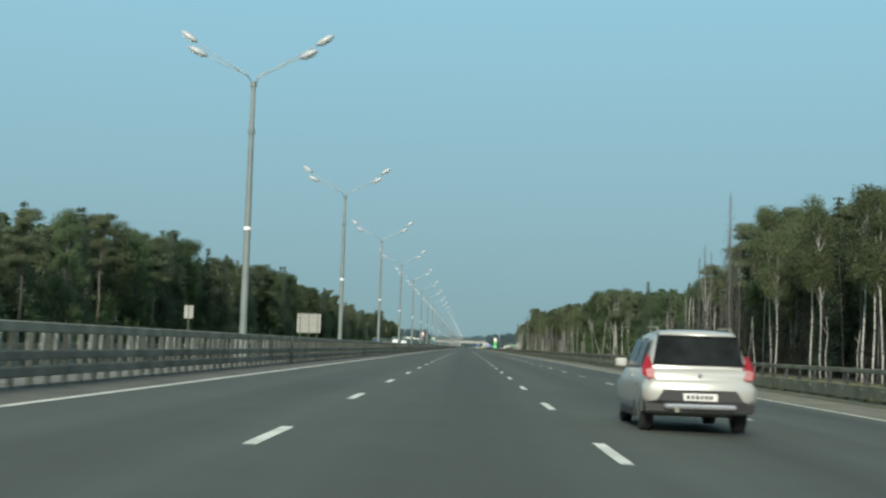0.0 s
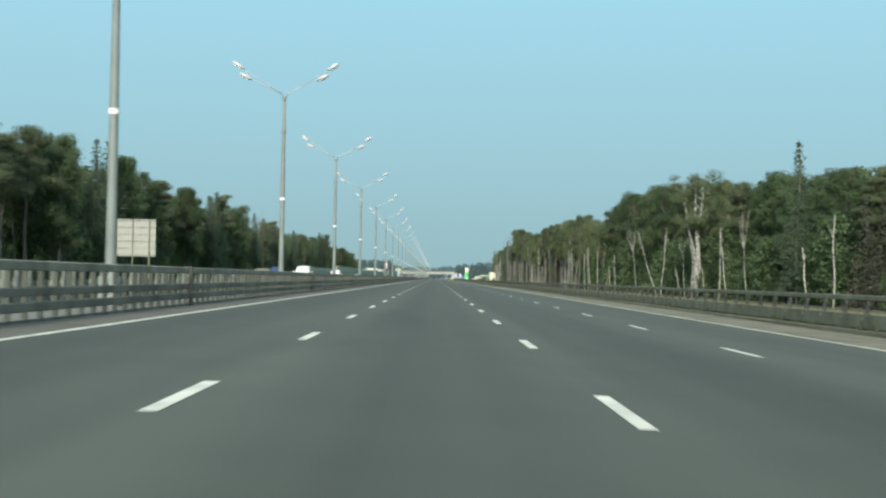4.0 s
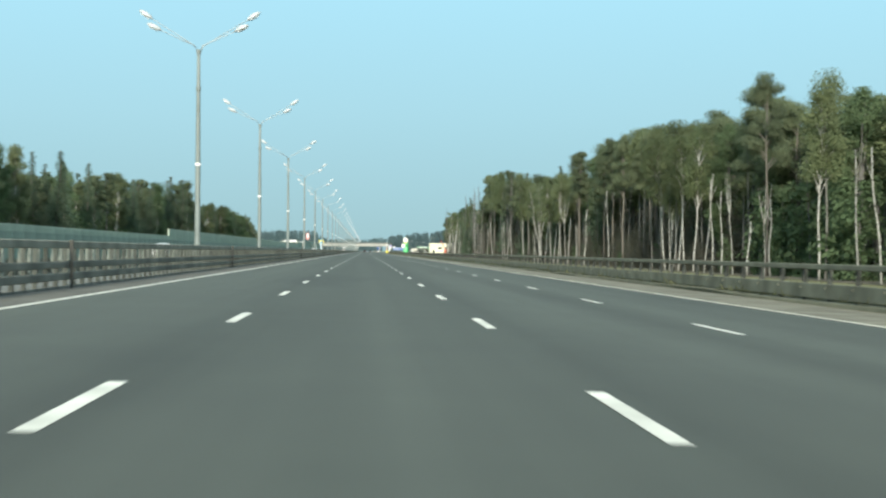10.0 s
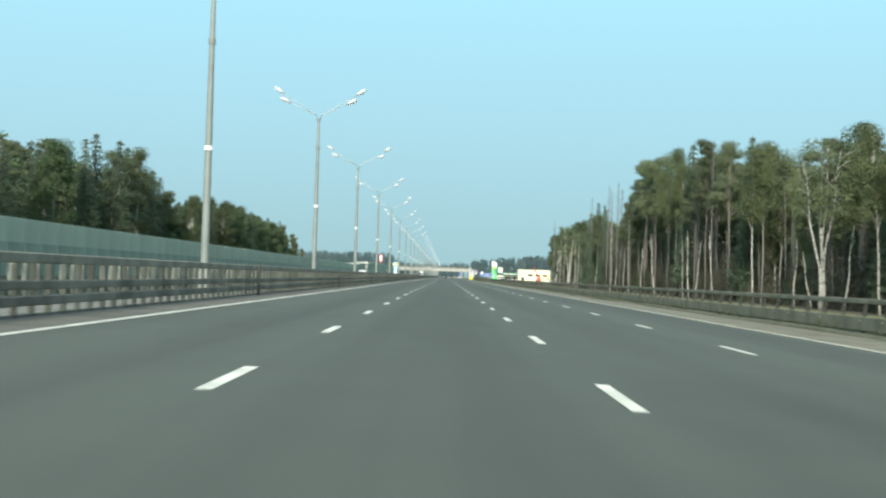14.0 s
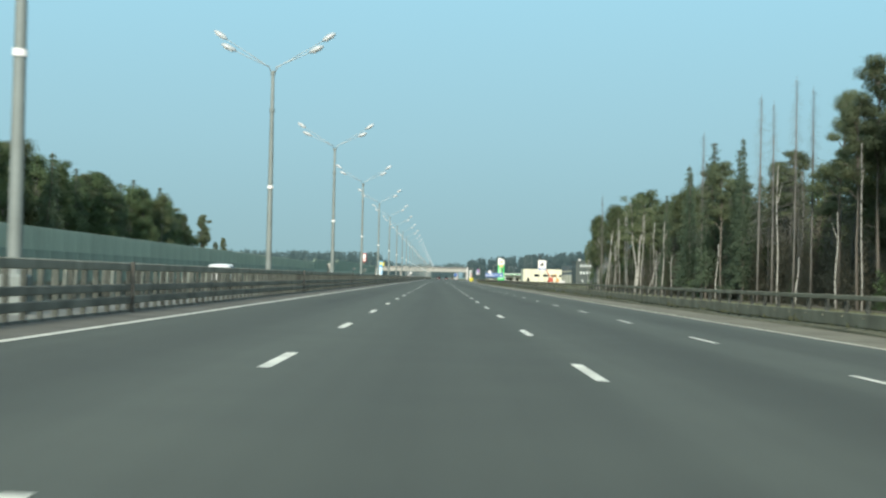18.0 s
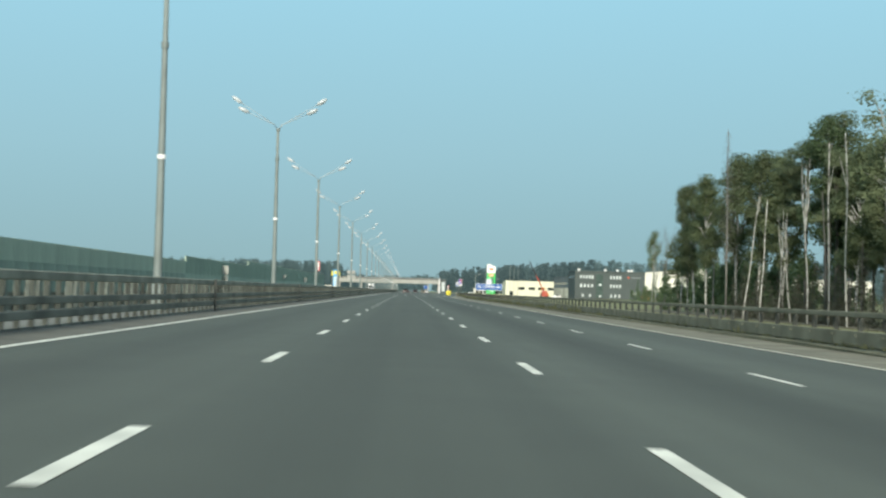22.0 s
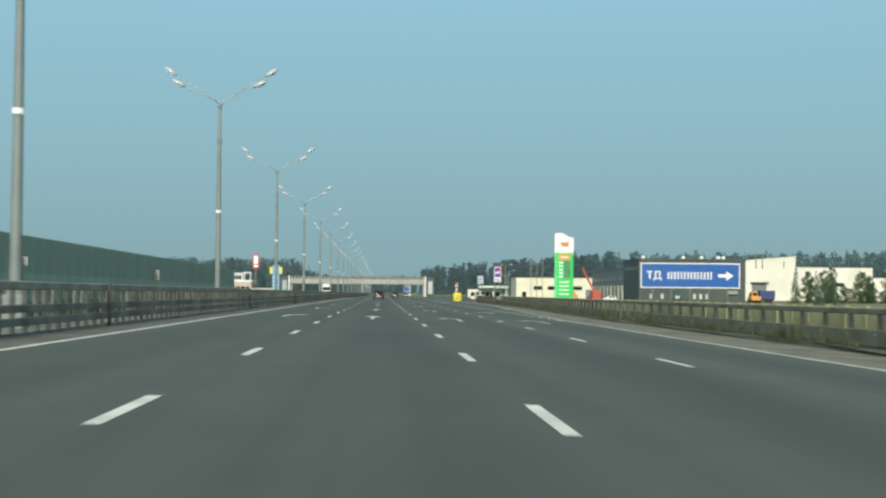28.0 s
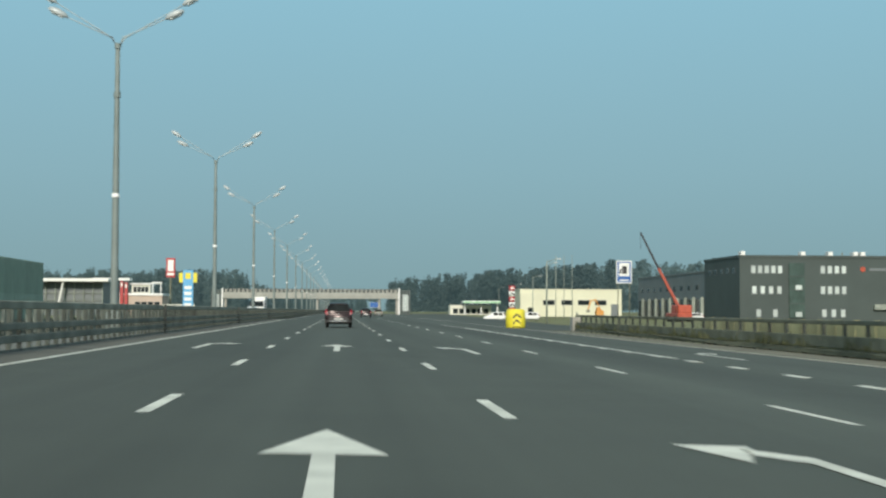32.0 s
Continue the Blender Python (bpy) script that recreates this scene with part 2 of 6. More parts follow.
RED = shade("red_panel", (0.40, 0.04, 0.04), 0.45, vary=0.06, bump=0)
PURPLE = shade("violet_panel", (0.10, 0.05, 0.38), 0.45, vary=0.08, scale=1.5, bump=0)
SKYBLUE = shade("light_blue_panel", (0.10, 0.36, 0.62), 0.45, vary=0.05, bump=0)
CREAM = shade("cream_cladding", (0.62, 0.61, 0.46), 0.7, vary=0.05, scale=0.15, fine=4, bump=0.05)
WHITE_WALL = shade("white_render", (0.64, 0.63, 0.54), 0.75, vary=0.05, scale=0.15, fine=4, bump=0.05)
DARK_CLAD = shade("dark_grey_cladding", (0.062, 0.080, 0.076), 0.6, vary=0.08, scale=0.2, fine=5, bump=0.05, spec=0.3)
GREY_CLAD = shade("grey_cladding", (0.145, 0.165, 0.17), 0.6, vary=0.08, scale=0.2, fine=5, bump=0.05)
BRIDGE_GREY = shade("bridge_concrete", (0.34, 0.33, 0.30), 0.8, vary=0.08, scale=0.3, fine=6)
GLASS = shade("dark_window_glass", (0.02, 0.026, 0.028), 0.06, vary=0.05, bump=0, spec=0.25)
GLASS_LIT = shade("pale_window_glass", (0.50, 0.55, 0.53), 0.15, vary=0.08, bump=0, by_object=0.25)
PANEL_FENCE = shade("ochre_fence_panel", (0.40, 0.37, 0.20), 0.85, vary=0.16, scale=0.8, fine=12, by_object=0.2)
BARK_PALE = shade("birch_bark", (0.41, 0.415, 0.38), 0.85, vary=0.2, scale=1.6, fine=7, alt=(0.25, 0.25, 0.225), by_object=0.25)


def birch_scars(m):
    """Dark cracks and scars lying across the pale bark."""
    n, l = m.node_tree.nodes, m.node_tree.links
    b = n["Principled BSDF"]
    hue = b.inputs["Base Color"].links[0].from_socket
    tc, mp, scar, rng, mul = n.new("ShaderNodeTexCoord"), n.new("ShaderNodeMapping"), n.new("ShaderNodeTexNoise"), n.new("ShaderNodeMapRange"), n.new("ShaderNodeMix")
    mp.inputs["Scale"].default_value = (1.5, 1.5, 2.6)
    scar.inputs["Scale"].default_value, scar.inputs["Detail"].default_value = 1.3, 5
    rng.inputs["From Min"].default_value, rng.inputs["From Max"].default_value = 0.52, 0.64
    rng.inputs["To Min"].default_value, rng.inputs["To Max"].default_value = 1.0, 0.30
    mul.data_type, mul.blend_type = "RGBA", "MULTIPLY"
    mul.inputs["Factor"].default_value = 1
    l.new(tc.outputs["Object"], mp.inputs["Vector"])
    l.new(mp.outputs["Vector"], scar.inputs["Vector"])
    l.new(scar.outputs["Fac"], rng.inputs["Value"])
    l.new(hue, mul.inputs["A"])
    l.new(rng.outputs["Result"], mul.inputs["B"])
    l.new(mul.outputs["Result"], b.inputs["Base Color"])


birch_scars(BARK_PALE)
BARK_RED = shade("pine_bark", (0.152, 0.140, 0.116), 0.9, vary=0.2, scale=0.6, fine=7, alt=(0.105, 0.096, 0.082), by_object=0.2)
BARK_GREY = shade("grey_dead_wood", (0.165, 0.165, 0.15), 0.9, vary=0.2, scale=0.8, fine=7, by_object=0.2)
LEAF_BIRCH = leaf_shade("birch_leaves", (0.157, 0.187, 0.104), (0.109, 0.14, 0.075))
BARK_ASPEN = shade("grey_aspen_bark", (0.20, 0.20, 0.178), 0.9, vary=0.2, scale=0.8, fine=7, alt=(0.15, 0.145, 0.125), by_object=0.25)
LEAF_TALL = leaf_shade("aspen_leaves", (0.163, 0.195, 0.1), (0.115, 0.144, 0.073))
LEAF_DARK = leaf_shade("dark_broad_leaves", (0.130, 0.182, 0.094), (0.091, 0.138, 0.070))
NEEDLE = leaf_shade("pine_needles", (0.169, 0.202, 0.116), (0.113, 0.143, 0.086))
NEEDLE_DARK = leaf_shade("spruce_needles", (0.128, 0.176, 0.112), (0.088, 0.125, 0.084))
LEAF_BROWN = leaf_shade("browning_leaves", (0.185, 0.184, 0.138), (0.128, 0.130, 0.098))
HAZED_WOOD = leaf_shade("distant_woods", (0.110, 0.150, 0.140), (0.085, 0.122, 0.118))
veil = HAZED_WOOD.node_tree.nodes["Principled BSDF"]      # horizon backdrop: two kilometres of bright hazy air painted into its colour and glow
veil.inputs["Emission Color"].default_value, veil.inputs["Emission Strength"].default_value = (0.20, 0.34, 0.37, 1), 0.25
BLADE = leaf_shade("dry_grass_blades", (0.135, 0.142, 0.080), (0.090, 0.102, 0.055))
TYRE = shade("tyre_rubber", (0.022, 0.022, 0.022), 0.85, vary=0.15, bump=0.1)
SILVER = shade("silver_car_paint", (0.50, 0.50, 0.455), 0.33, 0.35, vary=0.04, scale=0.8, bump=0)
MAROON = shade("dark_brown_car_paint", (0.035, 0.022, 0.022), 0.25, 0.4, vary=0.06, bump=0)
WHITE_CAR = shade("white_car_paint", (0.72, 0.72, 0.70), 0.3, vary=0.05, bump=0)
BLUE_TARP = shade("blue_tarpaulin", (0.028, 0.050, 0.14), 0.6, vary=0.1, scale=0.8)
PLASTIC = shade("black_car_plastic", (0.03, 0.03, 0.031), 0.6, vary=0.1, bump=0.05)
RED_GLASS = shade("red_tail_lamp", (0.30, 0.010, 0.02), 0.15, vary=0.08, bump=0)
LAMP_PINK = shade("clear_lamp_field", (0.48, 0.22, 0.21), 0.2, vary=0.1, scale=8, bump=0)
CHROME = shade("satin_metal_trim", (0.6, 0.6, 0.6), 0.25, 0.9, vary=0.05, bump=0)
CRANE_RED = shade("orange_red_crane_paint", (0.42, 0.075, 0.04), 0.45, vary=0.1, bump=0.03)
ROAD_EDGE = shade("worn_yellowish_line", (0.60, 0.58, 0.47), 0.7, vary=0.14, scale=0.8, fine=25, alt=(0.42, 0.40, 0.33))

# ---- mesh tools ----
FALL = 0.0205            # crossfall of the carriageway, downwards to the right


def road_z(x):
    return -FALL * x


class Geo:
    """Gathers boxes, tubes and sheets into one mesh."""

    def __init__(self):
        self.v, self.f, self.m = [], [], []

    def add(self, verts, faces, mat=0):
        k = len(self.v)
        self.v += [tuple(p) for p in verts]
        self.f += [tuple(i + k for i in f) for f in faces]
        self.m += [mat] * len(faces)
        return self

    def box(self, x0, x1, y0, y1, z0, z1, mat=0, turn=None):
        p = [Vector((x, y, z)) for z in (z0, z1) for x, y in ((x0, y0), (x1, y0), (x1, y1), (x0, y1))]
        if turn is not None:
            p = [turn @ q for q in p]
        return self.add(p, [(3, 2, 1, 0), (4, 5, 6, 7), (0, 1, 5, 4), (1, 2, 6, 5), (2, 3, 7, 6), (3, 0, 4, 7)], mat)

    def bevel_box(self, x0, x1, y0, y1, z0, z1, r, mat=0):
        """A box with chamfered upright edges and a chamfered rim."""
        def ring(z, i):
            a, b, c, d = x0 + i, x1 - i, y0 + i, y1 - i
            return [(a + r, c, z), (b - r, c, z), (b, c + r, z), (b, d - r, z), (b - r, d, z), (a + r, d, z), (a, d - r, z), (a, c + r, z)]
        rings = [ring(z0, r * 0.5), ring(z0 + r, 0), ring(z1 - r, 0), ring(z1, r * 0.5)]
        v = [p for g in rings for p in g]
        f = [tuple(range(7, -1, -1)), tuple(range(24, 32))]
        for k in range(3):
            f += [(k * 8 + i, k * 8 + (i + 1) % 8, k * 8 + 8 + (i + 1) % 8, k * 8 + 8 + i) for i in range(8)]
        return self.add(v, f, mat)

    def tube(self, path, radii, sides=8, mat=0, cap=True):
        path = [Vector(p) for p in path]
        v, f = [], []
        for i, p in enumerate(path):
            d = (path[min(i + 1, len(path) - 1)] - path[max(i - 1, 0)]).normalized()
            a = d.orthogonal() if abs(d.z) < 0.9 else Vector((1, 0, 0)).cross(d)
            a.normalize()
            b = d.cross(a)
            r = radii[i] if isinstance(radii, (list, tuple)) else radii
            for k in range(sides):
                w = 2 * math.pi * k / sides
                v.append(p + (a * math.cos(w) + b * math.sin(w)) * r)
        for i in range(len(path) - 1):
            for k in range(sides):
                f.append((i * sides + k, i * sides + (k + 1) % sides, (i + 1) * sides + (k + 1) % sides, (i + 1) * sides + k))
        if cap:
            f.append(tuple(range(sides - 1, -1, -1)))
            f.append(tuple((len(path) - 1) * sides + k for k in range(sides)))
        return self.add(v, f, mat)

    def sweep(self, profile, line, mat=0, closed=True):
        """A cross-section (list of (x, z)) drawn along a line of (x, y, z)."""
        n = len(profile)
        v = [(lx + px, ly, lz + pz) for lx, ly, lz in line for px, pz in profile]
        f = []
        for i in range(len(line) - 1):
            for k in range(n if closed else n - 1):
                j = (k + 1) % n
                f.append((i * n + k, (i + 1) * n + k, (i + 1) * n + j, i * n + j))
        if closed:
            f += [tuple(range(n)), tuple((len(line) - 1) * n + k for k in range(n - 1, -1, -1))]
        return self.add(v, f, mat)

    def disc(self, c, r, axis, depth, sides=20, mat=0):
        c, d = Vector(c), Vector(axis).normalized()
        return self.tube([c - d * depth / 2, c + d * depth / 2], r, sides, mat)

    def mesh(self, name, *materials, smooth=False):
        me = bpy.data.meshes.new(name)
        me.from_pydata(self.v, [], self.f)
        for m in materials:
            me.materials.append(m)
        if len(materials) > 1:
            me.polygons.foreach_set("material_index", self.m)
        if smooth:
            me.polygons.foreach_set("use_smooth", [True] * len(self.f))
        me.update()
        return me


def part(name, geo, material, parent=None, label="", smooth=False):
    """Links a gathered mesh as one object, under a thing or a part if one is given."""
    mats = material if isinstance(material, (list, tuple)) else [material]
    me = geo if isinstance(geo, bpy.types.Mesh) else geo.mesh(name, *mats, smooth=smooth)
    ob = new(name, me)
    if parent is not None:
        ob.parent = parent
    if label:
        tagged(ob, label)
    return ob


def thing(name, label, category, at=(0, 0, 0), turn=0.0, group="", kind=""):
    ob = new(name)
    ob.empty_display_size = 0.3
    ob.matrix_basis = pose(*at, 0, 0, turn)
    return tagged(ob, label, category, group, kind)


def structure(name, geo, material, label="", category="", smooth=False):
    return tagged(part(name, geo, material, None, "", smooth), label, category, kind="structure")

# ---- ground and road ----
ROAD0, ROAD1 = -160.0, 4200.0


def edge_x(y):
    """The right-hand edge line: it swings out for the exit lane."""
    return float(np.interp(y, [1000, 1040, 1070, 1108, 1130, 1195, 1260, 1400], [9.2, 9.5, 10.8, 12.7, 13.6, 13.9, 14.2, 14.2]))


def rail_x(y):
    return float(np.interp(y, [1000, 1040, 1110, 1150, 1210], [12.0, 12.3, 15.0, 16.2, 17.0]))


def ribbon(xs, ys, zs=None, lift=0.0):
    """A sheet between the lines xs (functions of y), following the crossfall or the heights given."""
    g = Geo()
    v, n = [], len(xs)
    for y in ys:
        for k, fx in enumerate(xs):
            x = fx(y) if callable(fx) else fx
            v.append((x, y, (zs[k] if zs else road_z(x)) + lift))
    f = [(i * n + k, i * n + k + 1, (i + 1) * n + k + 1, (i + 1) * n + k) for i in range(len(ys) - 1) for k in range(n - 1)]
    return g.add(v, f)


steps = [ROAD0, -60, 40, 140, 240, 340, 440, 540, 640, 740, 840, 940, 1000, 1040, 1070, 1108, 1130, 1160, 1210, 1260, 1400, 1700, 2200, 3000, ROAD1]
g = Geo()
xs = [-4500, -900, -200, -60, -34, -28.5, -27.2, 12.6, 17, 24, 34, 60, 200, 900, 4500]
zs = [-2, -1.2, -0.6, -0.3, 0.05, 0.02, -0.12, -0.42, -0.75, -0.95, -0.9, -0.7, -0.6, -1.2, -2]
ys = [-3000, -600, -160, 100, 300, 500, 700, 900, 1100, 1300, 1500, 1800, 2400, 3200, 4900]
v = [(x, y, z) for y in ys for x, z in zip(xs, zs)]
n = len(xs)
f = [(i * n + k, i * n + k + 1, (i + 1) * n + k + 1, (i + 1) * n + k) for i in range(len(ys) - 1) for k in range(n - 1)]
structure("ground", g.add(v, f), GRASS, "rough green-brown grass verge and open land", "ground")
g = Geo()
for side, x0, x1, z, y1 in ((1, 33.0, 140, -0.86, 962), (-1, -140, -35.5, 0.12, 876)):
    g.box(x0, x1, ROAD0, y1, z - 0.3, z)
structure("forest_floor", g, EARTH, "dark leaf-covered forest floor under the trees", "ground")

structure("road", ribbon([-5.95, -1.9, 1.9, 5.7, lambda y: edge_x(y) + 0.1], steps), ASPHALT, "smooth grey asphalt carriageway with worn lanes", "road")
structure("shoulder_left", ribbon([-9.7, -7.0, -5.95], steps[:20], [road_z(-7) + 0.03, road_z(-7) + 0.01, road_z(-5.95)]), SHOULDER, "brownish grey paved strip beside the median barrier", "road")
structure("shoulder_right", ribbon([lambda y: edge_x(y) + 0.1, lambda y: rail_x(y) - 0.19], steps[:19], None, -0.002), GRAVEL, "pale gravel shoulder beside the guardrail", "road")
structure("road_opposite", ribbon([-27.2, -9.7], steps, [0.0, road_z(-7) + 0.03]), ASPHALT, "grey asphalt of the opposite carriageway", "road")
structure("slip_road", ribbon([lambda y: edge_x(y) + 0.1, lambda y: edge_x(y) + 9.0 + max(0, (y - 1260) * 0.05)], [1210, 1260, 1400, 1700], [-0.30, -0.34]), ASPHALT, "grey asphalt of the exit lane", "road")

# ---- road markings: dashes 3 m long every 12 m, in step on all lanes ----
DASH0, DASH_STEP = 1.18, 12.0
marks = thing("lane_marking", "white painted dashes between the lanes", "road marking", kind="structure")
dash_mesh = {}
for x, w in ((-1.92, 0.15), (1.92, 0.15), (5.67, 0.12)):
    dash_mesh[x] = Geo().add([(x - w / 2, -1.5, road_z(x - w / 2) + 0.006), (x + w / 2, -1.5, road_z(x + w / 2) + 0.006),
                              (x + w / 2 + 0.004, 1.5, road_z(x + w / 2) + 0.006), (x - w / 2 - 0.004, 1.5, road_z(x - w / 2) + 0.006)], [(0, 1, 2, 3)]).mesh("dash", PAINT)
rest = Geo()
for x, me in dash_mesh.items():
    for k in range(-5, 190):
        y = DASH0 + DASH_STEP * k
        if y > 1700:
            continue
        if -10 < y < 1180:
            d = part("dash", me, PAINT, marks)
            d.location = (0, y, 0)
        else:
            rest.box(x - 0.07, x + 0.07, y - 1.5, y + 1.5, road_z(x), road_z(x) + 0.006)
for y in np.arange(1040, 1240, 4.0):
    rest.box(9.1, 9.3, y - 0.6, y + 0.6, road_z(9.2), road_z(9.2) + 0.006)
for x in (-13.6, -17.4, -21.2):
    for y in np.arange(0, 1700, 12.0):
        rest.box(x - 0.07, x + 0.07, y - 1.5, y + 1.5, 0.1, 0.145 - (x + 9.7) * -0.0079)
tagged(part("dashes", rest, PAINT, marks), kind="stuff")
g = ribbon([-5.90, -5.74], steps, None, 0.006)
structure("edge_line_left", g, PAINT, "solid white edge line beside the median", "road marking")
structure("edge_line_right", ribbon([lambda y: edge_x(y) - 0.08, lambda y: edge_x(y) + 0.08], steps, None, 0.006), ROAD_EDGE, "solid off-white edge line along the shoulder", "road marking")
structure("edge_line_opposite", ribbon([-10.5, -10.36], steps, [0.142, 0.141]), PAINT, "solid white edge line of the opposite carriageway", "road marking")


def lane_arrow(x, y, bend):
    """A long painted arrow; bend -1, 0 or 1 turns its head aside."""
    z = road_z(x) + 0.008
    g = Geo()
    L = 7.0
    if bend == 0:
        g.add([(-0.09, 0, 0), (0.09, 0, 0), (0.09, L - 2.2, 0), (-0.09, L - 2.2, 0)], [(0, 1, 2, 3)])
        g.add([(-0.5, L - 2.2, 0), (0.5, L - 2.2, 0), (0, L, 0)], [(0, 1, 2)])
    else:
        s = bend
        q = [(-0.08 * s, 0, 0), (0.08 * s, 0, 0), (0.08 * s, L - 2.3, 0), (0.40 * s, L - 1.7, 0), (0.33 * s, L - 1.2, 0), (-0.08 * s, L - 1.9, 0)]
        g.add(q, [tuple(range(6)) if s > 0 else tuple(range(5, -1, -1))])
        h = [(0.18 * s, L - 1.0, 0), (0.85 * s, L - 0.9, 0), (0.55 * s, L - 2.3, 0)]
        g.add(h, [(0, 1, 2) if s < 0 else (2, 1, 0)])
    for i, p in enumerate(g.v):
        g.v[i] = (p[0], p[1], -FALL * p[0])
    ob = part("lane_arrow", g, PAINT)
    ob.location = (x, y, z)
    return tagged(ob, "long white lane arrow painted on the asphalt", "road marking", "lane arrows", "structure")


for y in (1030.5, 1059.0, 1088.5, 1119.0, 1150.0):
    lane_arrow(-3.8, y, 1 if y < 1100 else 1)
    lane_arrow(0.0, y, 0)
    lane_arrow(3.85, y, -1)
    lane_arrow(7.6 if y < 1070 else 11.2, y, -1 if y < 1070 else 1)
g = Geo()
g.add([(9.2, 1150, road_z(9.2) + .007), (9.35, 1150, road_z(9.3) + .007), (9.5, 1215, road_z(9.4) + .007), (9.3, 1215, road_z(9.3) + .007)], [(0, 1, 2, 3)])
structure("exit_line", g, PAINT, "solid white line before the exit", "road marking")

# ---- median barriers ----
def wave(h=0.31, d=0.045, t=0.006):
    """Cross-section of a guardrail beam that faces +x, centred on z 0: flat, with two waves, or with three."""
    if d < 0.03:
        pts = [(0, -h / 2), (d, -h / 2 + 0.02), (d, h / 2 - 0.02), (0, h / 2)]
    elif h > 0.4:
        pts = [(0, -h / 2), (d, -h / 2 + 0.04), (d, -h / 2 + 0.10), (0.01, -h / 2 + 0.15), (d, -0.03), (d, 0.03), (0.01, h / 2 - 0.15), (d, h / 2 - 0.10), (d, h / 2 - 0.04), (0, h / 2)]
    else:
        pts = [(0, -h / 2), (d, -h / 2 + 0.045), (d, -0.06), (0, -0.015), (0, 0.015), (d, 0.06), (d, h / 2 - 0.045), (0, h / 2)]
    return pts + [(x - t, z) for x, z in reversed(pts)]


def barrier(name, label, x, face, y0, y1, z, spacing, beams, post_top, post_mat, beam_mat, near, thick=0.035, deep=0.05, low_mat=None):
    """A steel crash barrier: beams on posts. near: the stretch whose posts are single parts."""
    b = thing(name, label, "guardrail", kind="structure")
    line = [y0 + i * (y1 - y0) / 60 for i in range(61)]
    at = (lambda y: x) if not callable(x) else x
    for bn, bz, bh, bd in beams:
        prof = [(face * (px + 0.07), pz) for px, pz in wave(bh, bd)]
        part(bn, Geo().sweep(prof, [(at(y), y, z + bz) for y in line]), low_mat if low_mat and bn != "top_beam" else beam_mat, b)
    post = Geo().box(-deep, deep, -thick, thick, -0.3, post_top).box(0.03 * face, 0.08 * face, -thick * 1.3, thick * 1.3, beams[0][1] - 0.1, beams[0][1] + 0.1)
    me = post.mesh("post", post_mat)
    far, y = Geo(), y0
    while y < y1:
        if near[0] <= y < near[1]:
            part("post", me, post_mat, b).location = (at(y), y, z)
        else:
            far.box(at(y) - deep, at(y) + deep, y - thick, y + thick, z - 0.3, z + post_top)
        y += spacing
    tagged(part("posts", far, post_mat, b), kind="stuff")
    return b


ZL = road_z(-7.2)
barrier("median_barrier", "dark steel median barrier with three beams on close posts", -7.2, 1, -150, 1900, ZL, 1.0,
        (("middle_beam", 0.57, 0.17, 0.02), ("low_beam", 0.29, 0.18, 0.02), ("top_beam", 1.05, 0.19, 0.025)), 1.1, STEEL_POST, STEEL_DARK, (150, 400), low_mat=STEEL_GRIMY)
barrier("median_barrier", "pale steel barrier of the opposite carriageway", -9.5, -1, -150, 1900, ZL, 1.0,
        (("middle_beam", 0.57, 0.17, 0.02), ("low_beam", 0.29, 0.18, 0.02), ("top_beam", 1.02, 0.12, 0.02)), 1.05, STEEL_PALE, STEEL_DARK, (150, 400), 0.09)
g = Geo()
g.box(-9.42, -7.16, -150, 1900, ZL - 0.1, ZL + 0.06)
structure("median_kerb", g, KERB_STONE, "pale concrete strip between the two barriers", "kerb")
guardrail = barrier("guardrail", "grey steel guardrail with a high handrail along the shoulder", rail_x, -1, -150, 1210, road_z(12), 2.0,
        (("beam", 0.375, 0.40, 0.016), ("handrail", 1.01, 0.15, 0.028)), 1.05, RAIL_POST, STEEL, (300, 700), 0.05, 0.055)

verge = ribbon([lambda y: rail_x(y) - 0.20, lambda y: rail_x(y) - 0.17, lambda y: rail_x(y) + 0.1, lambda y: rail_x(y) + 0.9, lambda y: rail_x(y) + 3.2], [v for v in np.arange(-150, 1211, 8.0)], [-0.30, -0.17, -0.06, -0.06, -0.62])
bumps = np.random.default_rng(5)
verge.v = [(x + (0.05 * bumps.normal() if z > -0.29 else 0.0), y, z + (0.025 * bumps.normal() if z > -0.2 else 0.0)) for x, y, z in verge.v]
structure("verge", verge, VERGE, "raised strip of dry olive grass and soil under the guardrail", "verge")
g = Geo()
for y in np.arange(-100, 1208, 2.0):
    g.box(rail_x(y) - 0.15, rail_x(y) - 0.12, y - 0.035, y + 0.035, road_z(12) + 0.44, road_z(12) + 0.49)
tagged(part("bolt_heads", g, STEEL, guardrail), kind="stuff")

# ---- street lamps in the median ----
POLE_X, POLE_Y, POLE_STEP = -8.33, 49.76, 39.82


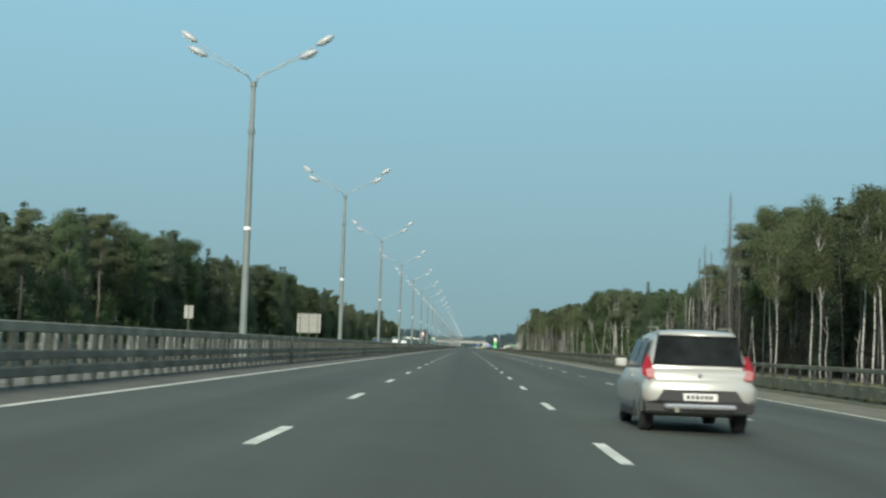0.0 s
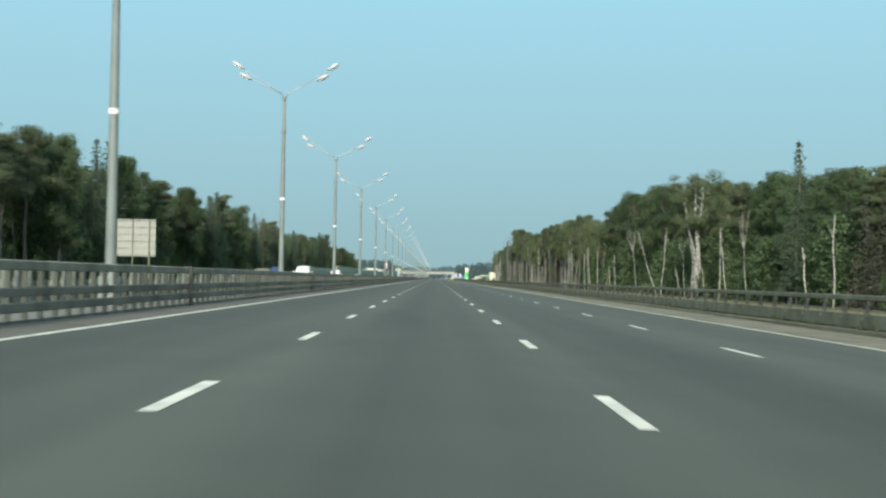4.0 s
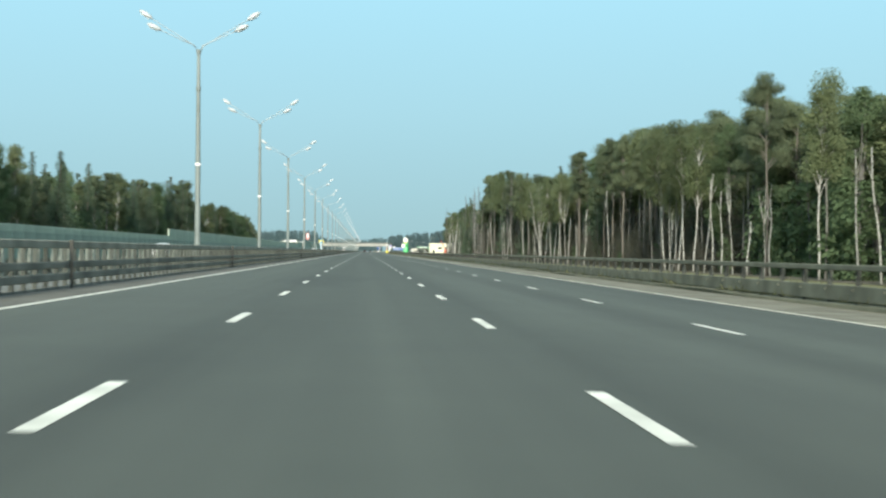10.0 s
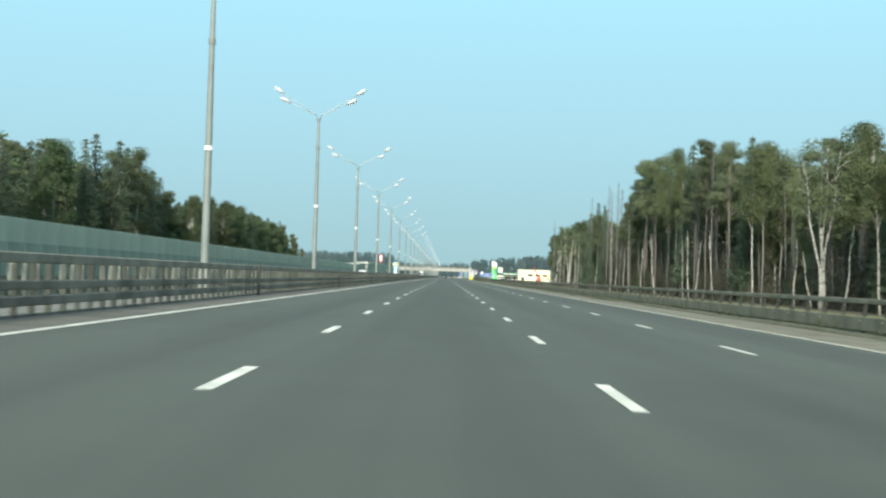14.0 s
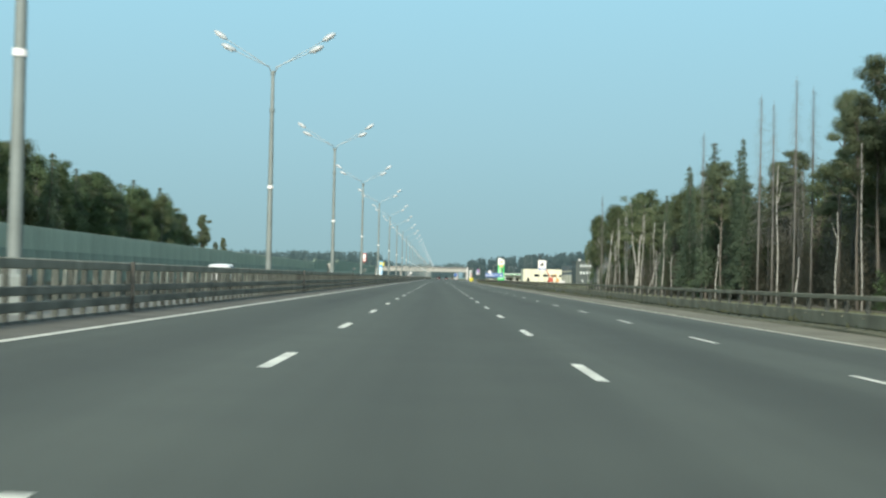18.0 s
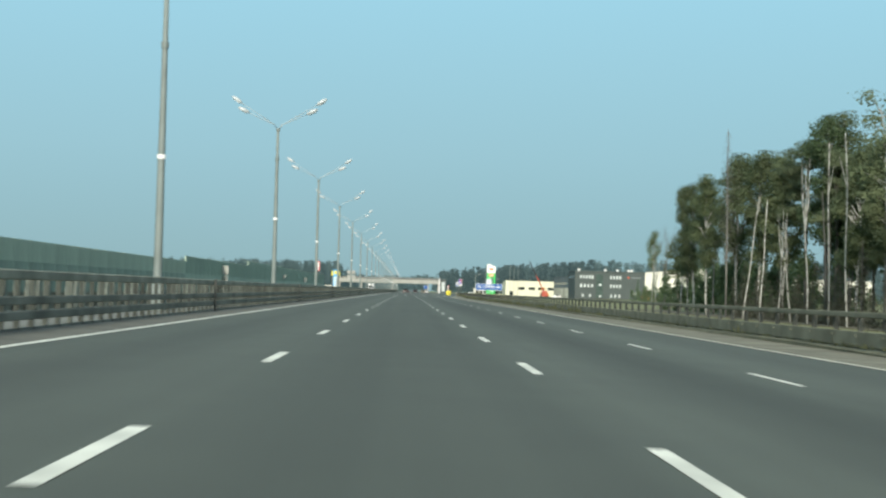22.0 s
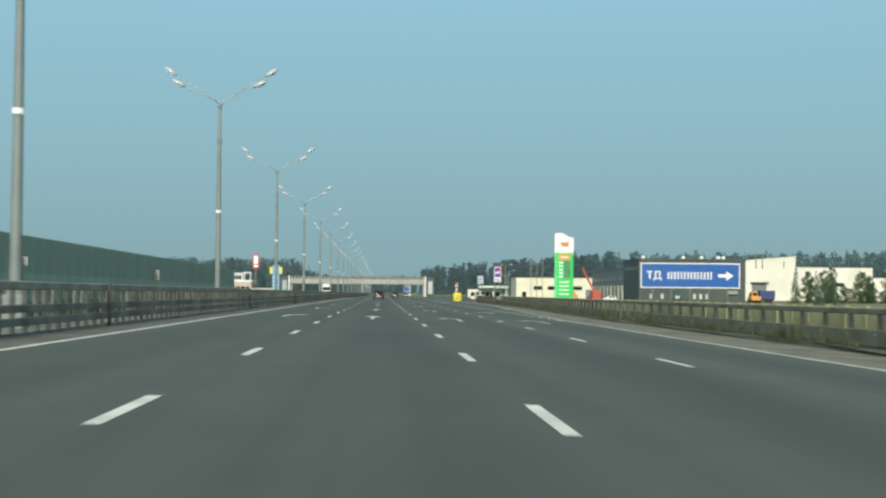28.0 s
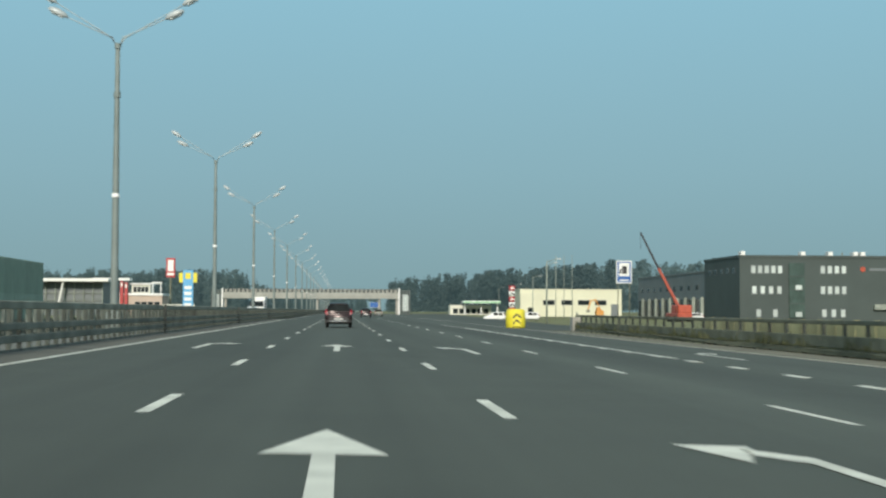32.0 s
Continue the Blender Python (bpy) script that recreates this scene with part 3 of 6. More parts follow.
def street_lamp():
    s = thing("street_lamp", "tall grey double-arm street lamp with four pale heads in the median", "street lamp", group="street lamps along the median")
    r = [0.16, 0.15, 0.135, 0.12, 0.10, 0.085]
    part("pole", Geo().tube([(0, 0, z) for z in (0, 1.2, 3.5, 6.0, 8.4, 10.9)], r, 12), POLE_GREY, s, smooth=True)
    part("base", Geo().bevel_box(-0.28, 0.28, -0.28, 0.28, -0.05, 0.85, 0.06).tube([(0, 0, 0.8), (0, 0, 1.0)], [0.24, 0.19], 12), POLE_GREY, s, "wider flanged pole base")
    part("band", Geo().tube([(0, 0, 5.15), (0, 0, 5.29)], 0.150, 12), BAND, s, "white reflective band")
    part("collar", Geo().tube([(0, 0, 8.9), (0, 0, 9.1)], 0.13, 12), POLE_GREY, s)
    part("cap", Geo().tube([(0, 0, 10.75), (0, 0, 10.95)], 0.12, 12), POLE_GREY, s)
    for side in (-1, 1):
        for dy in (-0.35, 0.35):
            lo, hi = Vector((0, 0, 10.7)), Vector((side * (1.86 if dy < 0 else 2.42), dy, 11.86 if dy < 0 else 12.56))
            path = [lo, lo + Vector((side * 0.2, dy * 0.3, 0.45)), lo.lerp(hi, 0.5) + Vector((0, dy * 0.2, 0.17)), hi]
            arm = part("arm", Geo().tube(path, [0.036, 0.03, 0.024, 0.02], 6), ARM_GREY, s, smooth=True)
            d = (hi - path[2]).normalized()
            head = Geo()
            c, w, up = hi, Vector((0, 1, 0)), Vector((-d.z * side, 0, d.x * side)).normalized()
            if up.z < 0:
                up = -up
            secs = ((-0.08, 0.06, 0.06), (0.08, 0.15, 0.17), (0.34, 0.20, 0.22), (0.56, 0.17, 0.18), (0.70, 0.08, 0.08))
            v = []
            for t, hw, h in secs:
                o = c + d * t
                v += [o - w * hw - up * h * 0.35, o + w * hw - up * h * 0.35, o + w * hw * 0.85 + up * h * 0.35, o + up * h * 0.75, o - w * hw * 0.85 + up * h * 0.35]
            f = [(i * 5 + k, i * 5 + (k + 1) % 5, i * 5 + 5 + (k + 1) % 5, i * 5 + 5 + k) for i in range(4) for k in range(5)] + [(4, 3, 2, 1, 0), (20, 21, 22, 23, 24)]
            part("head", head.add(v, f), LAMP_SHELL, arm, "pale oval lamp head", smooth=True)
            o = c + d * 0.31 - up * 0.08
            q = [o + d * a * 0.22 + w * b * 0.12 for a, b in ((-1, -1), (1, -1), (1, 1), (-1, 1))]
            part("glass", Geo().add(q + [p - up * 0.03 for p in q], [(0, 1, 2, 3), (7, 6, 5, 4), (0, 4, 5, 1), (1, 5, 6, 2), (2, 6, 7, 3), (3, 7, 4, 0)]), LAMP_GLASS, arm, "clear lamp glass")
    return s


for k in range(-2, 45):
    g = Geo().bevel_box(-0.04, 0.04, -0.05, 0.05, 0, 1.17, 0.012)
    tagged(part("barrier_post", g, MARKER_DARK), "dark upright marker post fixed to the median barrier", "marker post", "marker posts on the barrier").location = (-7.02, POLE_Y + 4.6 + POLE_STEP * k, ZL)
lamp = street_lamp()
lamp.matrix_basis = pose(POLE_X, POLE_Y, ZL)
for k in range(-3, 52):
    if k:
        copy_thing(lamp, pose(POLE_X, POLE_Y + k * POLE_STEP, ZL))

# ---- noise wall beyond the opposite carriageway ----
WALL_X = -29.8
BASE = 2.6                         # height of the darker lower panels
panels = {}
noise_wall = thing("noise_wall", "green ribbed noise wall stepping up along the far side", "noise wall", kind="structure")
y = 436.0
while y < 1250:
    top = 3.25 if y < 546 else 4.3 if y < 942 else 5.0 if y < 1016 else 5.8
    skin = WALL_TEAL if y < 941 else WALL_GREEN
    if top not in panels:
        low, high = Geo(), Geo()
        low.box(-0.09, 0.09, 0.06, 3.94, 0, BASE)
        low.box(0.09, 0.12, 0.10, 3.90, 0.9, 1.0)
        high.box(-0.06, 0.06, 0.06, 3.94, BASE, top)
        for k in range(8):
            high.box(0.06, 0.085, 0.12 + k * 0.48, 0.40 + k * 0.48, BASE + 0.05, top - 0.04)
        panels[top] = high.mesh("panel", skin), Geo().box(-0.1, 0.1, -0.06, 0.06, 0, top - 0.006).mesh("post", skin), low.mesh("base_panel", WALL_LOW if y < 941 else WALL_GREEN)
    a, b, c = panels[top]
    part("panel", a, skin, noise_wall).location = (WALL_X, y, -0.05)
    part("base_panel", c, c.materials[0], noise_wall).location = (WALL_X, y, -0.05)
    part("post", b, skin, noise_wall).location = (WALL_X, y, -0.05)
    y += 4.0

# ---- trees ----
rng = np.random.default_rng(7)


def leaf_quads(centres, radii, count, size, flat=0.75, seed=0, droop=0.0):
    """Leaf clumps as small bent sheets scattered through the outer part of blobs."""
    r = np.random.default_rng(seed)
    w = np.asarray(radii)[:, 0] * np.asarray(radii)[:, 1]
    pick = r.choice(len(centres), count, p=w / w.sum())
    d = r.normal(size=(count, 3))
    d /= np.linalg.norm(d, axis=1)[:, None]
    p = np.asarray(centres)[pick] + d * np.asarray(radii)[pick] * (0.25 + 0.85 * r.random((count, 1)) ** 0.7 + 0.25 * np.abs(r.normal(size=(count, 1))))
    n = d * 0.9 + r.normal(size=(count, 3)) * 0.3
    n[:, 1] -= 0.35
    n[:, 2] += 0.7
    n /= np.linalg.norm(n, axis=1)[:, None]
    a = np.cross(n, r.normal(size=(count, 3)))
    a /= np.linalg.norm(a, axis=1)[:, None]
    b = np.cross(n, a)
    s = size * (0.55 + 0.9 * r.random((count, 1)))
    a, b = a * s, b * s * flat
    q = np.stack([p - a - b * 0.5, p + a - b * 0.35, p + b], 1)
    return q.reshape(-1, 3), np.arange(count * 3).reshape(-1, 3)


def tree_model(kind, seed, leaves, size):
    """Trunk (Geo) and crown (points, five-cornered leaf clumps) of a tree 1 unit = 1 m, about 16 m tall."""
    r = np.random.default_rng(seed)
    t = Geo()
    H = 16.0
    lean = r.normal(size=2) * 0.35
    line = [(lean[0] * (z / H) ** 1.5 + 0.10 * math.sin(z * 0.7 + seed), lean[1] * (z / H) ** 1.5 + 0.10 * math.cos(z * 0.6 + seed), z) for z in (0, 2, 5, 8, 11, 13.5, 15)]
    fat = {"birch": 0.11, "broad": 0.17, "tall": 0.13, "white": 0.11, "pine": 0.16, "spruce": 0.16, "dry": 0.15}.get(kind, 0.14)
    cen, rad = [], []
    at = lambda z: Vector((np.interp(z, [p[2] for p in line], [p[0] for p in line]), np.interp(z, [p[2] for p in line], [p[1] for p in line]), z))
    t.tube(line, [fat * (1.15 - z / 17.0) + 0.015 for _, _, z in line], 6)
    if kind == "twin":
        for i, (dx, dy) in enumerate(((-1.5, 0.2), (0.5, -0.3), (1.7, 0.4))[:2 + seed % 2]):
            bow = [Vector((dx * u ** 1.3, dy * u, H * 0.94 * u)) + Vector((0.16 * math.sin(11 * u + i + seed), 0.1 * math.cos(8 * u + i), 0)) for u in (0.02, 0.12, 0.25, 0.4, 0.55, 0.7, 0.85, 1.0)]
            t.tube(bow, [0.115, 0.11, 0.10, 0.09, 0.075, 0.06, 0.04, 0.016], 6)
            for k in range(14):
                u = 0.52 + 0.46 * (k + r.random()) / 14
                w, reach = r.random() * 6.28, 0.5 + 1.2 * r.random()
                o = Vector((dx * u ** 1.3, dy * u, H * 0.94 * u))
                c = o + Vector((math.cos(w) * reach, math.sin(w) * reach, 0.7 + 0.4 * r.random()))
                t.tube([o, o.lerp(c, 0.5) + Vector((0, 0, 0.15)), c], [0.045, 0.03, 0.01], 4, cap=False)
                s = 0.45 + 0.45 * r.random()
                cen.append(c), rad.append((s, s, 0.8 * s))
    elif kind in ("birch", "broad", "tall", "white"):
        low = {"birch": 5.0, "broad": 2.8, "tall": 8.6, "white": 8.0}[kind]
        wide = {"birch": 1.75, "broad": 2.3, "tall": 1.8, "white": 1.8}[kind]
        n = {"birch": 34, "broad": 44}.get(kind, 26)
        for i in range(n):
            z = low + (H - low - 0.8) * (i + r.random()) / n
            u = (z - low) / (H - low)
            reach = wide * (0.30 + 1.25 * math.sin(min(1, u * 0.85 + 0.16) * math.pi)) * (0.25 + 0.75 * r.random()) * 0.75
            w = r.random() * 2 * math.pi
            c = at(z) + Vector((math.cos(w) * reach, math.sin(w) * reach, 0.5 + 0.4 * r.random()))
            t.tube([at(max(1, z - 1.2)), at(z - 0.3).lerp(c, 0.5), c], [0.06, 0.04, 0.015], 4, cap=False)
            k = (0.55 + 0.55 * r.random()) * (0.86 if n > 30 else 1.0)
            cen.append(c), rad.append((1.15 * k, 1.15 * k, 0.9 * k))
        cen.append(at(15) + Vector((0, 0, 0.2))), rad.append((0.5, 0.5, 1.0))
    elif kind == "pine":
        for i in range(20):
            z = 8.6 + 6.8 * (i + r.random()) / 20
            w, reach = r.random() * 2 * math.pi, (2.4 - (z - 9) * 0.22) * (0.4 + 0.65 * r.random())
            c = at(z) + Vector((math.cos(w) * reach, math.sin(w) * reach, 0.5))
            t.tube([at(z - 0.5), at(z).lerp(c, 0.6), c], [0.07, 0.045, 0.02], 4, cap=False)
            k = 0.7 + 0.6 * r.random()
            cen.append(c), rad.append((0.95 * k, 0.95 * k, 0.38 * k))
        for i in range(6):
            z, w = 4 + 5 * r.random(), r.random() * 6.28
            t.tube([at(z), at(z) + Vector((math.cos(w) * 1.1, math.sin(w) * 1.1, 0.15))], [0.03, 0.01], 4, cap=False)
        cen.append(at(15)), rad.append((0.5, 0.5, 0.8))
    elif kind in ("spruce", "dry"):
        for i in range(28):
            z = 2.2 + 13.3 * i / 28
            reach = 2.3 * (1 - (z - 2) / 14.2) ** 0.9 + 0.15
            for k in range(5):
                w = 2.4 * i + 1.257 * k + r.normal() * 0.3
                rr = reach * (0.6 + 0.5 * r.random())
                for u in (0.3, 0.62, 0.95):
                    c = at(min(z, 15)) + Vector((math.cos(w) * rr * u, math.sin(w) * rr * u, -0.42 * rr * u * u))
                    cen.append(c), rad.append((rr * 0.24 + 0.06, rr * 0.24 + 0.06, 0.13 + 0.04 * rr))
    if not cen:
        return t, None
    q, f = leaf_quads([tuple(c) for c in cen], rad, leaves, size, seed=seed, flat=0.55 if kind in ("pine", "spruce", "dry") else 0.75)
    top = H / float(np.percentile(q[:, 2], 99.5))
    q[:, 2] *= top
    high = q.reshape(-1, 3, 3)[:, :, 2].max(1)
    q.reshape(-1, 3, 3)[:, :, 2] -= np.maximum(0, high - 1.01 * H)[:, None]
    t.v = [(x, y, z * top) for x, y, z in t.v]
    return t, (q, f)


def leaf_mesh(q, f, mat):
    me = bpy.data.meshes.new("crown")
    me.vertices.add(len(q))
    me.vertices.foreach_set("co", q.astype(np.float32).ravel())
    me.loops.add(f.size)
    me.loops.foreach_set("vertex_index", f.astype(np.int32).ravel())
    me.polygons.add(len(f))
    me.polygons.foreach_set("loop_start", np.arange(0, f.size, f.shape[1], dtype=np.int32))
    me.materials.append(mat)
    me.update(calc_edges=True)
    return me


def dead_spruce(seed):
    r = np.random.default_rng(seed)
    t = Geo().tube([(0, 0, 0), (0.05, 0, 6), (0.1, 0.05, 12), (0.1, 0.1, 17)], [0.105, 0.085, 0.05, 0.012], 6)
    for i in range(230):
        z = 5.0 + 11.7 * (i / 230)
        w, reach = 2.4 * i + r.normal() * 0.3, (1.35 * (1 - (z - 5) / 13.5) + 0.2) * (0.3 + 0.8 * r.random())
        t.tube([(0.08, 0.05, z), (0.08 + math.cos(w) * reach, 0.05 + math.sin(w) * reach, z - 0.10 - 0.28 * reach)], [0.017, 0.008], 3, cap=False)
    return t


def snag(seed, fork):
    r = np.random.default_rng(seed)
    a = r.normal(size=2) * 0.22
    t = Geo()
    top, bend = (8.2 if not fork else 7.0), r.random() * 6
    t.tube([(a[0] * z / 6.5 + 0.07 * math.sin(z * 0.9 + bend), a[1] * z / 6.5 + 0.07 * math.cos(z * 1.1 + bend), z) for z in (0, 1.2, 2.4, 3.6, 4.8, 6.0, top)], [0.09, 0.082, 0.076, 0.072, 0.066, 0.06, 0.045], 6)
    if fork:
        for w in (-1, 0.2, 1.1):
            t.tube([(a[0], a[1], 6.2), (a[0] + w * 0.7, a[1] + 0.3 * w, 8.0), (a[0] + w * 1.3, a[1] + 0.4 * w, 10.4 + r.random())], [0.09, 0.06, 0.02], 5, cap=False)
            t.tube([(a[0] + w * 0.7, a[1] + 0.3 * w, 8.0), (a[0] + w * 0.5 + 0.4, a[1], 9.6)], [0.04, 0.012], 4, cap=False)
    else:
        t.tube([(a[0] * 0.9, a[1] * 0.9, 6), (a[0] + 0.5, a[1] - 0.2, 7.2)], [0.05, 0.015], 4, cap=False)
    return t


def bare_tree(seed):
    """A dead broadleaf tree: the trunk parts into limbs, limbs into branches and fine twigs."""
    r = np.random.default_rng(seed)
    t = Geo()

    def grow(o, d, length, thick, level):
        mid = o + d * length * 0.5 + Vector(r.normal(size=3)) * 0.05 * length
        end = o + d * length + Vector(r.normal(size=3)) * 0.06 * length
        t.tube([o, mid, end], [thick, thick * 0.75, thick * 0.45], 5 if level < 2 else 3, cap=False)
        if level < 4:
            for k in range((4, 4, 4, 3)[level]):
                side = Vector(r.normal(size=3))
                side = (side - d * side.dot(d)).normalized()
                way = (d + side * (0.35 + 0.35 * r.random())).normalized()
                way = (way + Vector((0, 0, 0.25))).normalized()
                grow(o.lerp(end, 0.55 + 0.45 * r.random()), way, length * (0.5 + 0.2 * r.random()), thick * 0.48, level + 1)

    grow(Vector((0, 0, 0)), Vector((0.03, 0.02, 1)).normalized(), 6.2, 0.13, 0)
    top = max(p[2] for p in t.v)
    t.v = [(x * 0.8, y * 0.8, z * 14.0 / top) for x, y, z in t.v]
    return t


KINDS = {}
LABELS = {
    "birch": ("birch_tree", "slim birch with a pale trunk and green leafy crown", LEAF_BIRCH, BARK_PALE),
    "tall": ("aspen_tree", "tall thin aspen with a bare grey trunk and high crown", LEAF_TALL, BARK_ASPEN),
    "white": ("birch_tree", "tall birch with a bare white trunk and high thin crown", LEAF_TALL, BARK_PALE),
    "broad": ("broadleaf_tree", "dense dark green broadleaf tree at the forest edge", LEAF_DARK, BARK_GREY),
    "pine": ("pine_tree", "tall pine with a bare reddish trunk and high crown", NEEDLE, BARK_RED),
    "spruce": ("spruce_tree", "dark green conical spruce at the forest edge", NEEDLE_DARK, BARK_RED),
    "dry": ("dry_spruce", "half-dead spruce with thin brown needles and grey twigs", LEAF_BROWN, BARK_GREY),
    "dead": ("dead_spruce", "tall bare grey dead spruce with thin twigs", None, BARK_GREY),
    "snag": ("tree_snag", "broken bare pale birch trunk without a crown", None, BARK_PALE),
    "bare": ("bare_tree", "bare grey dead tree with a fan of fine twigs", None, BARK_ASPEN),
    "twin": ("twin_birch", "birch with pale stems parting from one base", LEAF_BIRCH, BARK_PALE),
    "fork": ("dead_birch", "bare forked pale dead birch without leaves", None, BARK_PALE),
}
for kind in LABELS:
    name, label, leaf, bark = LABELS[kind]
    for seed in range(4):
        if leaf:
            trunk, crown = tree_model(kind, seed * 13 + len(kind), {"dry": 4200, "tall": 8000, "white": 6500, "twin": 4600, "broad": 17000}.get(kind, 14000), 0.108)
        else:
            trunk, crown = (dead_spruce(seed) if kind == "dead" else bare_tree(seed) if kind == "bare" else snag(seed + 3, kind == "fork")), None
        tree = thing(name, label, "tree", (0, -900, 0), group="trees at the forest edge")
        part("trunk", trunk, bark, tree, smooth=True)
        if crown:
            part("crown", leaf_mesh(*crown, leaf), leaf, tree)
        KINDS.setdefault(kind, []).append(tree)
used = set()


def plant(kind, x, y, z, height, wide=1.0, lean=0.0):
    """Sets one tree; the first of each model is the model itself, moved into place. lean: metres by which its top stands out to the side."""
    src = KINDS[kind][int(rng.integers(len(KINDS[kind])))]
    nominal = {"dead": 17.0, "bare": 14.0, "snag": 8.2, "fork": 10.8}.get(kind, 16.0)
    s = height / nominal
    m = pose(x, y, z, 0, math.degrees(math.atan2(lean, height)), 0) @ pose(0, 0, 0, 0, 0, rng.random() * 360 if kind != "twin" else 0) @ Matrix.Diagonal((s * wide, s * wide, s, 1))
    if src in used:
        return copy_thing(src, m @ Matrix.Diagonal((*(1 / v for v in src.scale), 1)))
    used.add(src)
    src.matrix_basis = m
    return src


# heights of the forest along the road, right and left
RIGHT_Y = [0, 60, 114, 140, 150, 160, 170, 180, 200, 215, 230, 250, 262, 280, 290, 302, 312, 322, 332, 345, 360, 380, 405, 425, 440, 452, 462, 470, 480, 495, 510, 525, 540, 555, 570, 582, 600, 612, 625, 640, 655, 675, 690, 700, 712, 728, 738, 748, 760, 775, 790, 800, 812, 830, 860, 875, 900, 920, 940, 962]
RIGHT_H = [16, 16, 16.5, 17, 17.1, 16.6, 19.6, 18.5, 14.9, 14, 12.6, 11.4, 12.3, 13, 14.6, 13.4, 14, 15.4, 16.2, 16.4, 17.3, 17.9, 18.1, 15.5, 13.8, 14.2, 15.2, 17, 15.4, 17, 17.4, 17.8, 18.8, 18.6, 18.2, 16.5, 15.6, 16, 15.2, 17, 18.2, 18.6, 18.4, 20.4, 22, 20.5, 17.5, 15.6, 14.3, 14.8, 13.9, 14.9, 15.0, 15.2, 16.4, 17.8, 19.6, 19.5, 15.5, 12.5]
LEFT_Y = [0, 125, 153, 180, 193, 210, 225, 242, 270, 297, 329, 345, 390, 430, 454, 528, 600, 625, 640, 665, 690, 707, 740, 780, 815, 840, 860, 873]
LEFT_H = [13, 13, 15, 15, 16, 17.6, 16, 15, 15.8, 17.6, 17.5, 16.2, 15.8, 15.6, 14.8, 13.5, 13.5, 12.8, 16.2, 16.8, 15, 12.5, 14, 13.3, 13.5, 12.6, 10.6, 8.2]


def pick_kind(side, y):
    if side > 0:
        if y < 230:
            p = dict(birch=.10, broad=.08, pine=.24, spruce=.16, tall=.22, dry=.20)
        elif y < 340:
            p = dict(birch=.25, broad=.45, pine=.12, spruce=.18)
        elif y < 430:
            p = dict(birch=.25, broad=.55, pine=.15, spruce=.05)
        elif y < 520:
            p = dict(birch=.25, broad=.25, pine=.15, tall=.35)
        elif y < 660:
            p = dict(birch=.10, broad=.06, pine=.38, tall=.42, spruce=.04)
        elif y < 860:
            p = dict(birch=.06, broad=.04, pine=.32, tall=.20, spruce=.12, dry=.26)
        else:
            p = dict(birch=.40, broad=.25, pine=.35)
    elif y < 450:
        p = dict(birch=.12, broad=.38, pine=.18, spruce=.32)
    elif y < 600:
        p = dict(birch=.25, broad=.15, pine=.20, spruce=.40)
    else:
        p = dict(birch=.16, broad=.16, pine=.24, spruce=.44)
    return str(rng.choice(list(p), p=list(p.values())))


# front rows: trees of their own
for side, y1, step in ((1, 900, 3.7), (-1, 862, 5.6)):
    y = 40.0 if side > 0 else 60.0
    while y < y1:
        row = rng.random()
        x = side * ((37.8 if side > 0 else 41.0) + row * 4.6)
        H = float(np.interp(y, RIGHT_Y, RIGHT_H) if side > 0 else np.interp(y, LEFT_Y, LEFT_H))
        z = -0.88 if side > 0 else 0.1
        kind = pick_kind(side, y)
        plant(kind, x, y + rng.normal() * 1.2, z, (H - z) * (0.95 + 0.10 * rng.random() if side < 0 or y < 600 else 0.72 + 0.36 * rng.random()) * (0.97 if kind == "broad" else 1.0), 0.9 + 0.3 * rng.random())
        y += step * (0.7 + 0.6 * rng.random())
# bare pale trunks and dead spruces before the forest edge on the right: distance along the road, height of the top
SNAGS = ((302.6, 3), (293, 7.5), (333, 9), (357, 10.5), (319, 7.5), (317, 5), (322, 3), (345.5, 9), (361, 11), (416.5, 9), (432, 8.4), (427, 3.2), (469, 8.2), (458, 4), (473, 9), (480, 9.6), (467, 7), (462, 7.4), (453, 5.7))
SNAGS_NEAR = ((226.5, 8), (220.6, 6.7), (212, 4.3), (204, 9.6), (201, 9.3), (194, 2.4), (184, 7), (189.4, 9.4), (163.5, 5.8), (156, 5.6), (125.5, 5), (115, 3.6), (205, 9.8), (289, 5.3), (100, 6), (256, 4.5), (402, 3.3), (385, 6), (247, 7))
SNAGS_FAR = ((525, 9.6), (558, 10.6), (547.5, 7.9), (564, 11.4), (592, 4.9), (576, 12), (600, 7), (557, 5), (581, 10.4), (651, 7.3), (664, 6.8), (669, 8.5), (612, 5.7), (756, 13), (728, 12.5), (735.5, 7.4),
             (870, 14), (836, 10.5), (880, 8), (749, 3.7), (823, 10.3), (866, 13.8), (888.6, 10.6), (832.5, 6), (788, 6), (700, 9), (714, 7), (897, 8))
WHITES = ((151, 18), (145, 15), (132, 17), (128, 15.5), (114, 16), (110.5, 14), (109, 15), (93, 16), (84, 14), (440, 13.8), (495, 14.8), (491, 14), (629, 16.5))
FORKS = ((188, 12.4), (279, 9.1), (310, 11.5), (313, 11.8), (452, 6.8), (569.5, 10.4), (594.5, 10.2), (874, 11), (884, 9))
DEAD = ((192.8, 17), (198, 15.6), (175.7, 18.7), (171.9, 22.2), (168.5, 17), (185, 15.5), (745, 19.5), (751.3, 21.4), (758.5, 20), (764.9, 21.5), (794.4, 20.6), (819.7, 21), (843, 19.7), (871.6, 20.6), (897.9, 20), (904.4, 19.4), (666, 19), (651.6, 19.4))
